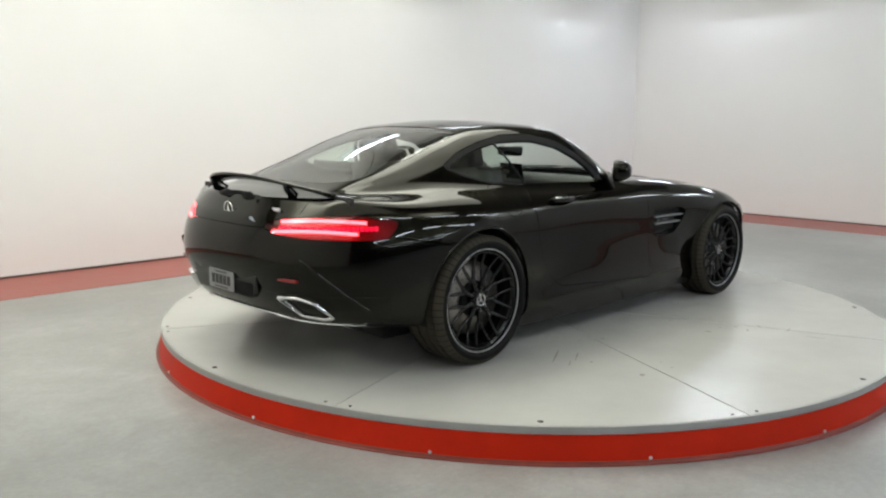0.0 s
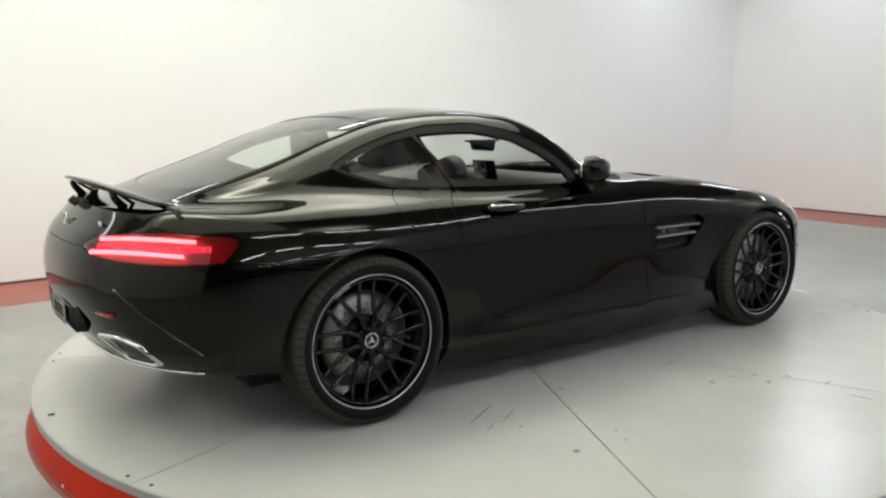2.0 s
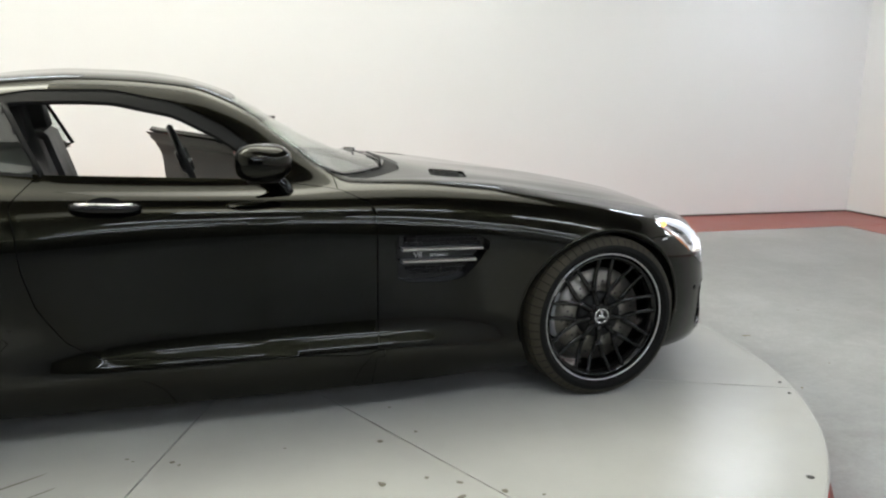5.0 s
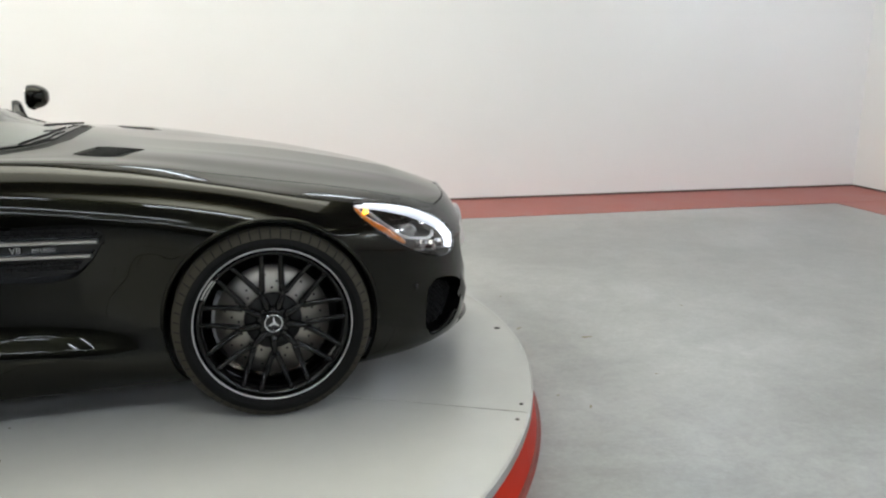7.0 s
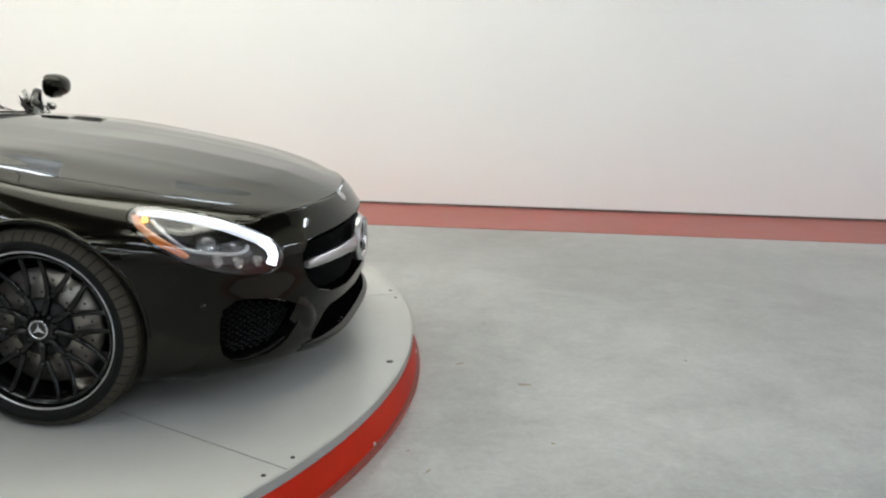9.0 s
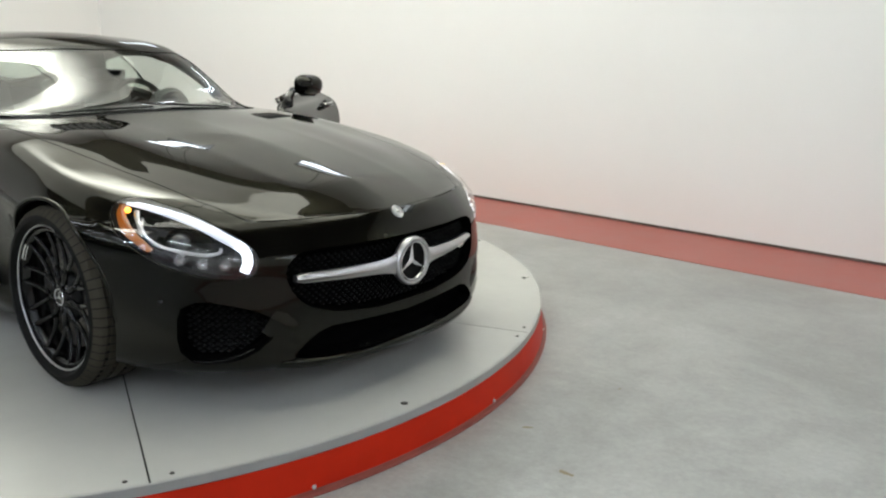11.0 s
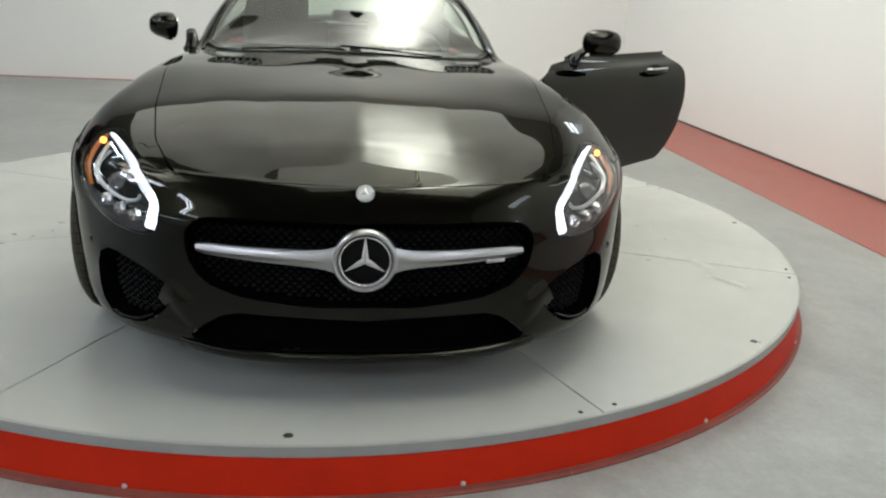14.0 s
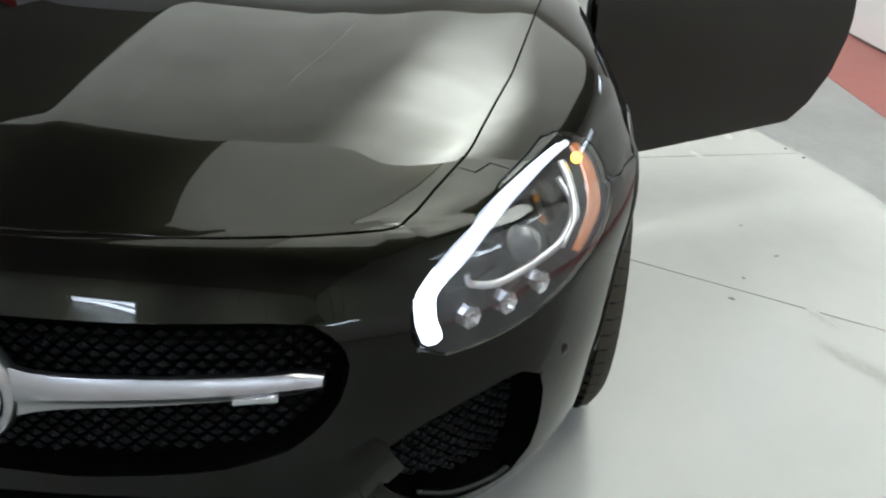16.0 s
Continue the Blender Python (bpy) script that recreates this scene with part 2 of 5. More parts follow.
def rounded(poly, r, n=4):
    """An outline with its corners rounded."""
    out = []
    k = len(poly)
    for i in range(k):
        p, a, b = Vector(poly[i]), Vector(poly[i - 1]), Vector(poly[(i + 1) % k])
        ra = min(r, (a - p).length * 0.45, (b - p).length * 0.45)
        s, t = p + (a - p).normalized() * ra, p + (b - p).normalized() * ra
        for j in range(n + 1):
            u = j / n
            q = s * (1 - u) ** 2 + 2 * u * (1 - u) * p + t * u * u
            out.append((q.x, q.y))
    return out


def cut(bm, f, where=None):
    """Splits the faces of bm along the line on which f is zero."""
    val = {}
    for v in bm.verts:
        if where is None or where(v.co):
            d = f(v.co)
            val[v] = 0.0 if abs(d) < 2e-4 else d
    for e in list(bm.edges):
        a, b = e.verts
        if a in val and b in val and val[a] * val[b] < 0:
            ne, nv = bmesh.utils.edge_split(e, a, val[a] / (val[a] - val[b]))
            val[nv] = 0.0
    for face in list(bm.faces):
        vs = list(face.verts)
        zs = [v for v in vs if val.get(v, 1.0) == 0.0]
        if len(zs) == 2:
            i, j = vs.index(zs[0]), vs.index(zs[1])
            if abs(i - j) not in (1, len(vs) - 1):
                bmesh.utils.face_split(face, zs[0], zs[1])


# ---- the hall ----
FLOOR = -0.164
TX, TY, TR = -0.014, -0.091, 2.3945
SLOPE = -0.0035
WALL_TURN = math.atan(SLOPE)
HIGH = 5.2


def wall_frame():
    """Hall axes: along the long wall from the corner, with the car's frame as the world."""
    return Matrix.Rotation(WALL_TURN, 4, "Z")


HALL = wall_frame()
# in hall coordinates: the long wall, the end walls and the back wall
WY, WX0, WX1, WYB = 4.0745, -7.42, 7.845, -26.0


def placed(ob, m=None):
    ob.matrix_world = HALL @ (m or Matrix.Identity(4))
    return ob


def floor_material():
    m = material("polished_concrete", (0.34, 0.35, 0.345), 0.30)
    nt = m.node_tree
    p = nt.nodes["Principled BSDF"]
    tc = nt.nodes["Texture Coordinate"]
    def noise_node(scale, detail=8, rough=0.6, dist=0.0):
        n = nt.nodes.new("ShaderNodeTexNoise")
        n.inputs["Scale"].default_value, n.inputs["Detail"].default_value = scale, detail
        n.inputs["Roughness"].default_value, n.inputs["Distortion"].default_value = rough, dist
        nt.links.new(tc.outputs["Object"], n.inputs["Vector"])
        return n
    big, fine, stain, grit = noise_node(0.45, 4, 0.5, 0.3), noise_node(7.0, 8, 0.7, 0.6), noise_node(1.7, 8, 0.68, 0.6), noise_node(46.0, 5, 0.7)
    def soft_ramp(src, lo, hi, a, b):
        r = nt.nodes.new("ShaderNodeValToRGB")
        r.color_ramp.interpolation = "EASE"
        r.color_ramp.elements[0].position, r.color_ramp.elements[1].position = lo, hi
        r.color_ramp.elements[0].color, r.color_ramp.elements[1].color = (*a, 1), (*b, 1)
        nt.links.new(src.outputs["Fac"], r.inputs[0])
        return r
    ramp = soft_ramp(big, 0.1, 0.9, (0.20, 0.204, 0.200), (0.35, 0.356, 0.350))
    r2 = soft_ramp(stain, 0.2, 0.8, (0.78, 0.775, 0.76), (1.16, 1.16, 1.16))
    r3 = soft_ramp(fine, 0.2, 0.8, (0.91, 0.91, 0.905), (1.08, 1.08, 1.08))
    r4 = soft_ramp(grit, 0.2, 0.8, (0.90, 0.90, 0.895), (1.09, 1.09, 1.09))
    # pale trowel scratches, drawn out along one direction
    drawn = nt.nodes.new("ShaderNodeMapping")
    drawn.inputs["Rotation"].default_value, drawn.inputs["Scale"].default_value = (0, 0, 0.6), (3.0, 26.0, 1.0)
    nt.links.new(tc.outputs["Object"], drawn.inputs["Vector"])
    scratch = noise_node(1.0, 6, 0.75, 1.2)
    nt.links.new(drawn.outputs[0], scratch.inputs["Vector"])
    r5 = soft_ramp(scratch, 0.52, 0.80, (1.0, 1.0, 1.0), (1.12, 1.12, 1.125))
    for other in (r2, r3, r4, r5):
        mul = nt.nodes.new("ShaderNodeMix")
        mul.data_type, mul.blend_type = "RGBA", "MULTIPLY"
        mul.inputs[0].default_value = 1.0
        src = p.inputs["Base Color"].links[0].from_socket if p.inputs["Base Color"].links else ramp.outputs[0]
        nt.links.new(src, mul.inputs[6])
        nt.links.new(other.outputs[0], mul.inputs[7])
        nt.links.new(mul.outputs[2], p.inputs["Base Color"])
    mr = nt.nodes.new("ShaderNodeMapRange")
    mr.inputs[1].default_value, mr.inputs[2].default_value = 0.15, 0.85
    mr.inputs[3].default_value, mr.inputs[4].default_value = 0.27, 0.42
    nt.links.new(stain.outputs["Fac"], mr.inputs[0])
    nt.links.new(mr.outputs[0], p.inputs["Roughness"])
    b = nt.nodes.new("ShaderNodeBump")
    b.inputs["Strength"].default_value, b.inputs["Distance"].default_value = 0.12, 0.004
    wav = noise_node(14, 3, 0.5)
    nt.links.new(wav.outputs["Fac"], b.inputs["Height"])
    nt.links.new(b.outputs[0], p.inputs["Normal"])
    return m


M_floor = floor_material()
M_stripe = material("red_floor_paint", (0.29, 0.075, 0.06), 0.42, vary=0.22, scale=3.0, bump=0.15, bump_scale=14, rough_vary=0.1)

tagged(placed(finish("floor", box_bm(WX0 - 4, WX1, WYB, WY, FLOOR - 0.2, FLOOR), M_floor, smooth=False)), "grey polished concrete floor with faint stains", "floor", kind="structure")
tagged(placed(finish("wall_north", box_bm(WX0 - 4, WX1 + 0.2, WY, WY + 0.2, FLOOR - 0.2, HIGH), M_wall, smooth=False)), "long white painted wall", "wall", kind="structure")
tagged(placed(finish("wall_east", box_bm(WX1, WX1 + 0.2, WYB, WY, FLOOR - 0.2, HIGH), M_wall, smooth=False)), "white painted end wall", "wall", kind="structure")
tagged(placed(finish("wall_west", box_bm(WX0 - 0.2, WX0, -6.655, WY, FLOOR - 0.2, HIGH), M_wall, smooth=False)), "white painted far wall ending at a red post", "wall", kind="structure")
tagged(placed(finish("wall_far_west", box_bm(WX0 - 4.2, WX0 - 4, WYB, WY, FLOOR - 0.2, HIGH), M_dark, smooth=False)), "dim wall beyond the opening", "wall", kind="structure")
tagged(placed(finish("wall_south", box_bm(WX0 - 4, WX1, WYB - 0.2, WYB, FLOOR - 0.2, HIGH), M_dark, smooth=False)), "dark wall at the back of the hall", "wall", kind="structure")
tagged(placed(finish("ceiling", box_bm(WX0 - 4.2, WX1 + 0.2, WYB - 0.2, WY + 0.2, HIGH, HIGH + 0.2), M_ceil, smooth=False)), "dull grey steel deck ceiling", "ceiling", kind="structure")
tagged(placed(finish("floor_stripe_north", box_bm(WX0, WX1 - 0.004, WY - 0.917, WY - 0.002, FLOOR, FLOOR + 0.003), M_stripe, smooth=False)), "worn red painted band on the floor along the wall", "floor stripe", kind="structure")
tagged(placed(finish("floor_stripe_east", box_bm(WX1 - 0.95, WX1 - 0.003, WYB, WY - 0.922, FLOOR, FLOOR + 0.003), M_stripe, smooth=False)), "worn red painted band on the floor along the wall", "floor stripe", kind="structure")
tagged(placed(finish("floor_stripe_west", box_bm(WX0 + 0.003, WX0 + 0.12, -6.65, WY - 0.922, FLOOR, FLOOR + 0.003), M_stripe, smooth=False)), "worn red painted band on the floor along the wall", "floor stripe", kind="structure")
M_base = material("base_gap", (0.10, 0.07, 0.06), 0.7, vary=0.3, scale=5)
tagged(placed(finish("baseboard", box_bm(WX0, WX1 - 0.012, WY - 0.010, WY - 0.001, FLOOR + 0.003, FLOOR + 0.022), M_base, smooth=False)), "thin dark joint where wall meets floor", "baseboard", kind="structure")
tagged(placed(finish("baseboard_east", box_bm(WX1 - 0.010, WX1 - 0.001, WYB, WY - 0.012, FLOOR + 0.003, FLOOR + 0.022), M_base, smooth=False)), "thin dark joint where wall meets floor", "baseboard", kind="structure")
tagged(placed(finish("red_post", box_bm(WX0 - 0.2, WX0 + 0.02, -6.83, -6.66, FLOOR, HIGH, 0.012), M_post, smooth=False)), "red painted steel post at the wall's end", "post", kind="structure")


# ---- strip lights under the ceiling ----
def strip_light(x, y, z, long=2.4, wide=0.30, along="x", tube=None):
    t = thing("strip_light", "lit white fluorescent strip light under the ceiling", "ceiling light", "strip lights under the ceiling")
    bm = prism([(-wide / 2, 0), (wide / 2, 0), (wide / 2 - 0.05, 0.07), (-wide / 2 + 0.05, 0.07)], long, to=lambda u, v, w: (w - long / 2, u, v))
    part("housing", bm, M_steel, t, smooth=False)
    for s in (-0.07, 0.07):
        part("tube", sweep_tube([(-long / 2 + 0.03, s, -0.02), (long / 2 - 0.03, s, -0.02)], 0.022, 8), tube or M_tube, t)
    # reflector: unseen blind added to block the lamp's glare on the wall
    if tube:
        part("reflector", box_bm(-long / 2, long / 2, wide / 2, wide / 2 + 0.004, -0.24, 0.02), M_steel, t, "steel shade on the wall side", smooth=False)
    for s in (-long / 2 + 0.3, long / 2 - 0.3):
        part("hanger", sweep_tube([(s, 0, 0.06), (s, 0, HIGH - z)], 0.008, 6), M_steel, t)
    placed(t, pose(x, y, z, 0, 0, 0 if along == "x" else 90))
    return t

for lx, lz in ((6.04, 3.32), (3.0, 3.2), (0.9, 3.2), (-1.4, 3.15), (-4.3, 3.4)):
    lamp = strip_light(0, 0, lz + 0.11, 1.0, tube=M_tube_fill if lx > 5 else M_tube_wall)
    lamp.matrix_world = pose(lx, 3.46, lz + 0.11)
# unseen lights with no known source, added only to brighten the end wall
for ly in (2.0, -0.9, -3.8):
    lamp = strip_light(0, 0, 3.55, 1.2, tube=M_tube_fill)
    placed(lamp, pose(7.17, ly, 3.55, 0, 0, -90))
for ly in (-5.2, -11.0, -17.5, -23.0):
    for lx in (-5.6, -2.2, 1.2, 4.4, 6.6):
        if (lx, ly) != (-5.6, -5.2):
            strip_light(lx, ly, 4.6)


def light_panel(x, y, long, wide, mat):
    t = thing("light_panel", "translucent cloth ceiling panel lit softly from behind", "ceiling light", "light panels over the turntable")
    part("diffuser", box_bm(-long / 2 + 0.001, long / 2 - 0.001, -wide / 2 + 0.001, wide / 2 - 0.001, 0.0, 0.012), mat, t, smooth=False)
    for x0, x1, y0, y1 in ((-long / 2, long / 2, -wide / 2, -wide / 2 + 0.004), (-long / 2, long / 2, wide / 2 - 0.004, wide / 2), (-long / 2, -long / 2 + 0.02, -wide / 2 + 0.004, wide / 2 - 0.004), (long / 2 - 0.02, long / 2, -wide / 2 + 0.004, wide / 2 - 0.004)):
        part("frame", box_bm(x0, x1, y0, y1, 0.013, 0.05), M_steel, t, smooth=False)
    for s in (-1, 1):
        part("hanger", sweep_tube([(s * long * 0.35, 0, 0.01), (s * long * 0.35, 0, 0.30)], 0.01, 6), M_steel, t)
    t.matrix_world = pose(x, y, HIGH - 0.30)
    return t


for y0, y1 in ((-3.8, -2.4), (-2.4, -1.0), (-1.0, 0.3), (0.3, 1.6), (1.6, 3.0)):
    for x0, x1 in ((-7.0, -4.2), (-4.2, -1.4)):
        light_panel((x0 + x1) / 2, (y0 + y1) / 2, x1 - x0, y1 - y0, M_panel_bright)
# unseen extra panels east of the lit cloth, added to brighten roof and shoulders
for x0, x1 in ((-1.4, 1.1), (1.1, 3.6)):
    light_panel((x0 + x1) / 2, 2.0, x1 - x0, 1.9, M_panel_side_fill)
    light_panel((x0 + x1) / 2, 0.0, x1 - x0, 2.0, M_panel_faint_fill)
light_panel(0.5, -4.4, 3.0, 1.2, M_panel_south)

# ---- turntable ----
turntable = tagged(new("turntable"), "round grey display turntable with a red skirt", "turntable")


def plate_material():
    m = material("turntable_plate_paint", (0.445, 0.445, 0.42), 0.24, vary=0.13, scale=1.6, bump=0.02, bump_scale=20, rough_vary=0.08, spec=0.45)
    return m


M_plate = plate_material()
SEAMS = (20.3, 66.7, 111.6, 156.0, 200.3, 245.6, 290.4, 334.6, 380.3)
for k in range(8):
    a0, a1 = radians(SEAMS[k] - 3.0), radians(SEAMS[k + 1] - 3.0)
    wall_profile = [(TR + 0.008, FLOOR + 0.008), (TR + 0.018, FLOOR + 0.008), (TR - 0.002, -0.037), (TR - 0.012, -0.037)]
    skirt = sharpen(part("skirt", lathe(wall_profile, 24, "z", close=True, start=a0 + 0.0006, sweep=a1 - a0 - 0.0012), M_redp, turntable, "red painted steel skirt"))
    foot = [(TR + 0.004, FLOOR), (TR + 0.034, FLOOR), (TR + 0.034, FLOOR + 0.004), (TR + 0.024, FLOOR + 0.007), (TR + 0.0178, FLOOR + 0.018), (TR + 0.0163, FLOOR + 0.018), (TR + 0.017, FLOOR + 0.0075), (TR + 0.004, FLOOR + 0.0075)]
    sharpen(part("skirt_foot", lathe(foot, 24, "z", close=True, start=a0 + 0.0006, sweep=a1 - a0 - 0.0012), M_foot, skirt, "scuffed turned-out foot"))
sharpen(part("rim_band", lathe([(TR - 0.008, -0.034), (TR, -0.034), (TR, -0.003), (TR - 0.0015, -0.001), (TR - 0.008, -0.001)], 160, "z", close=True), M_steel, turntable, "bare grey steel edge"))
for k in range(8):
    a0, a1 = radians(SEAMS[k]), radians(SEAMS[k + 1])
    g = 0.003
    out = []
    for rr, gg in ((0.28, g), (TR - 0.0085, g)):
        row = [a0 + gg / rr + (a1 - a0 - 2 * gg / rr) * i / 24 for i in range(25)]
        out.append([(rr * math.cos(a), rr * math.sin(a)) for a in row])
    bm = bmesh.new()
    top = [[bm.verts.new((x, y, z)) for x, y in o] for z in (0.0, -0.01) for o in out]
    for i in range(24):
        bm.faces.new((top[0][i], top[1][i], top[1][i + 1], top[0][i + 1]))
        bm.faces.new((top[1][i], top[3][i], top[3][i + 1], top[1][i + 1]))
    for i in (0, 24):
        bm.faces.new((top[0][i], top[1][i], top[3][i], top[2][i]))
    bmesh.ops.recalc_face_normals(bm, faces=bm.faces)
    part("plate", bm, M_plate, turntable, smooth=False)
part("under_deck", lathe([(0.0, -0.012), (TR - 0.020, -0.012), (TR - 0.020, -0.14), (0.0, -0.14)], 96, "z"), M_black, turntable, smooth=False)
part("hub_plate", lathe([(0.0, 0.0), (0.276, 0.0), (0.276, -0.011)], 48, "z"), M_plate, turntable, smooth=False)
turntable.matrix_world = pose(TX, TY, 0)

# ---- the car: one smooth skin, then cut into its panels ----
XA = 1.30          # fender tops: the plan is straight between them and rounds off beyond
# rings of the lower skin, bottom to shoulder: front reach, rear reach, bluntness front and rear
W0 = table([(-2.4, .84), (-1.3, .86), (-.5, .875), (.45, .875), (.9, .84), (1.3, .84), (2.3, .80)])
W1 = table([(-1.3, .925), (-.9, .935), (-.5, .945), (.45, .942), (.7, .930), (.9, .900), (1.02, .895), (1.3, .935)])
W2 = table([(-1.3, .955), (-.85, .930), (-.5, .922), (.3, .920), (.7, .906), (.88, .890), (1.02, .900), (1.3, .968)])
W3 = table([(-1.3, .965), (-.85, .932), (-.4, .908), (.3, .902), (.88, .910), (1.02, .930), (1.3, .983)])
W4 = table([(-1.3, .968), (-.85, .925), (-.4, .900), (.3, .893), (.9, .935), (1.3, .980)])
W5 = table([(-1.3, .905), (-.85, .874), (-.4, .862), (.3, .855), (.9, .878), (1.3, .905)])
Z0 = table([(-2.4, .26), (-1.75, .25), (-1.3, .165), (-.9, .125), (1.0, .118), (1.6, .13), (2.3, .135)])
Z1 = table([(-2.4, .31), (-1.75, .29), (-1.3, .22), (-.9, .225), (-.5, .25), (.5, .25), (1.0, .18), (1.6, .165), (2.3, .172)])
Z2 = table([(-2.4, .45), (-1.75, .43), (-1.0, .37), (-.5, .36), (.5, .36), (1.0, .35), (1.6, .33), (2.3, .305)])
Z3 = table([(-2.4, .575), (-1.6, .57), (-.8, .55), (.9, .52), (1.5, .50), (2.3, .45)])
Z4 = table([(-2.4, .735), (-1.7, .71), (-.8, .735), (0, .748), (.68, .708), (.9, .688), (1.4, .64), (1.8, .60), (2.3, .565)])
Z5 = table([(-2.4, .885), (-2.0, .876), (-1.7, .852), (-1.3, .848), (-.8, .838), (0, .828), (.8, .814), (1.15, .788), (1.5, .726), (1.8, .676), (2.3, .632)])
RINGS = [
    (W0, Z0, 2.088, -2.07, (2.2, 2.7), (2.4, 3.0)),
    (W1, Z1, 2.133, -2.17, (2.2, 2.75), (2.4, 3.0)),
    (W2, Z2, 2.138, -2.25, (2.2, 2.75), (2.3, 2.9)),
    (W3, Z3, 2.148, -2.288, (2.2, 2.25), (2.3, 2.9)),
    (W4, Z4, 2.145, -2.268, (2.15, 2.1), (2.2, 2.7)),
    (W5, Z5, 2.084, -2.172, (2.1, 2.15), (2.2, 2.9)),
]
NC, STEP = 30, 0.03


def ring_point(ring, s):
    """s: a cap angle 0..1 at the front, 1..2 along the side, 2..3 round the rear."""
    w, z, xf, xr, (pf, qf), (pr, qr) = ring
    if s <= 1:
        a = s * math.pi / 2
        x = XA + (xf - XA) * math.cos(a) ** (2 / pf)
        y = w(XA) * math.sin(a) ** (2 / qf)
    elif s < 2:
        x = XA - 2 * XA * (s - 1)
        y = w(x)
    else:
        a = (3 - s) * math.pi / 2
        x = -XA + (xr + XA) * math.cos(a) ** (2 / pr)
        y = w(-XA) * math.sin(a) ** (2 / qr)
    return Vector((x, max(y, 0.0), z(x)))


# upper skin: heights above the shoulder and shares of the shoulder's half-width
ZC = table([(2.1, 0.648), (2, 0.684), (1.7, 0.753), (1.25, 0.828), (0.9, 0.868), (0.72, 0.892), (0.6, 0.910), (0.5, 0.925), (0.4, 0.943), (0.3, 0.978), (0.19, 1.028), (0.07, 1.095), (-0.04, 1.160), (-0.15, 1.210), (-0.3, 1.248), (-0.47, 1.266), (-0.68, 1.268), (-0.85, 1.256), (-1.06, 1.219), (-1.31, 1.145), (-1.55, 1.058), (-1.75, 0.986), (-2, 0.912), (-2.25, 0.888)])
ZA = table([(2.1, 0.637), (1.7, 0.728), (1.25, 0.804), (0.8, 0.862), (0.45, 0.874), (0.3, 0.874), (0.1, 0.876), (-0.2, 0.885), (-0.6, 0.898), (-1, 0.923), (-1.4, 0.931), (-1.75, 0.902), (-2, 0.892), (-2.2, 0.887)])
FA = table([(2.1, .86), (1.5, .86), (.8, .88), (.3, .90), (-.2, .905), (-.6, .90), (-1.0, .865), (-1.4, .80), (-1.75, .76), (-2.2, .80)])
ZB = table([(2.1, 0.648), (1.7, 0.754), (1.25, 0.832), (0.8, 0.880), (0.55, 0.890), (0.4, 0.894), (0.28, 0.903), (0.2, 0.940), (0.05, 1.047), (-0.1, 1.142), (-0.3, 1.206), (-0.6, 1.222), (-0.9, 1.206), (-1.2, 1.137), (-1.5, 1.037), (-1.75, 0.964), (-2, 0.902), (-2.25, 0.886)])
FB = table([(2.1, .45), (1.5, .50), (.8, .56), (.50, .66), (.36, .70), (.2, .71), (0, .68), (-.3, .64), (-.6, .63), (-1.0, .60), (-1.4, .565), (-1.75, .55), (-2.2, .55)])


def mid_window(x, ya, za, yb, zb):
    bulge = 0.028 * max(0.0, min(1.0, (zb - za) / 0.2))
    return 0.5 * (ya + yb) + bulge, 0.5 * (za + zb) + 0.4 * bulge


def catmull(p0, p1, p2, p3, t):
    return 0.5 * ((2 * p1) + (p2 - p0) * t + (2 * p0 - 5 * p1 + 4 * p2 - p3) * t * t + (3 * p1 - p0 - 3 * p2 + p3) * t**3)


def upper_keys(c):
    """From the shoulder point c to the middle of the car."""
    x, yc = c.x, c.y
    zc = ZC(x)
    k = min(1.0, yc / 0.6)
    za = c.z + (ZA(x) - c.z) * k
    ya, yb = FA(x) * yc, FB(x) * yc
    zb = c.z + (ZB(x) - c.z) * k
    zm = c.z + (zc - c.z) * k
    ym, zmid = mid_window(x, ya, za, yb, zb)
    return [c, Vector((x, ya, za)), Vector((x, ym, zmid)), Vector((x, yb, zb)), Vector((x, yb * 0.5, zb + (zm - zb) * 0.78)), Vector((x, 0, zm))]


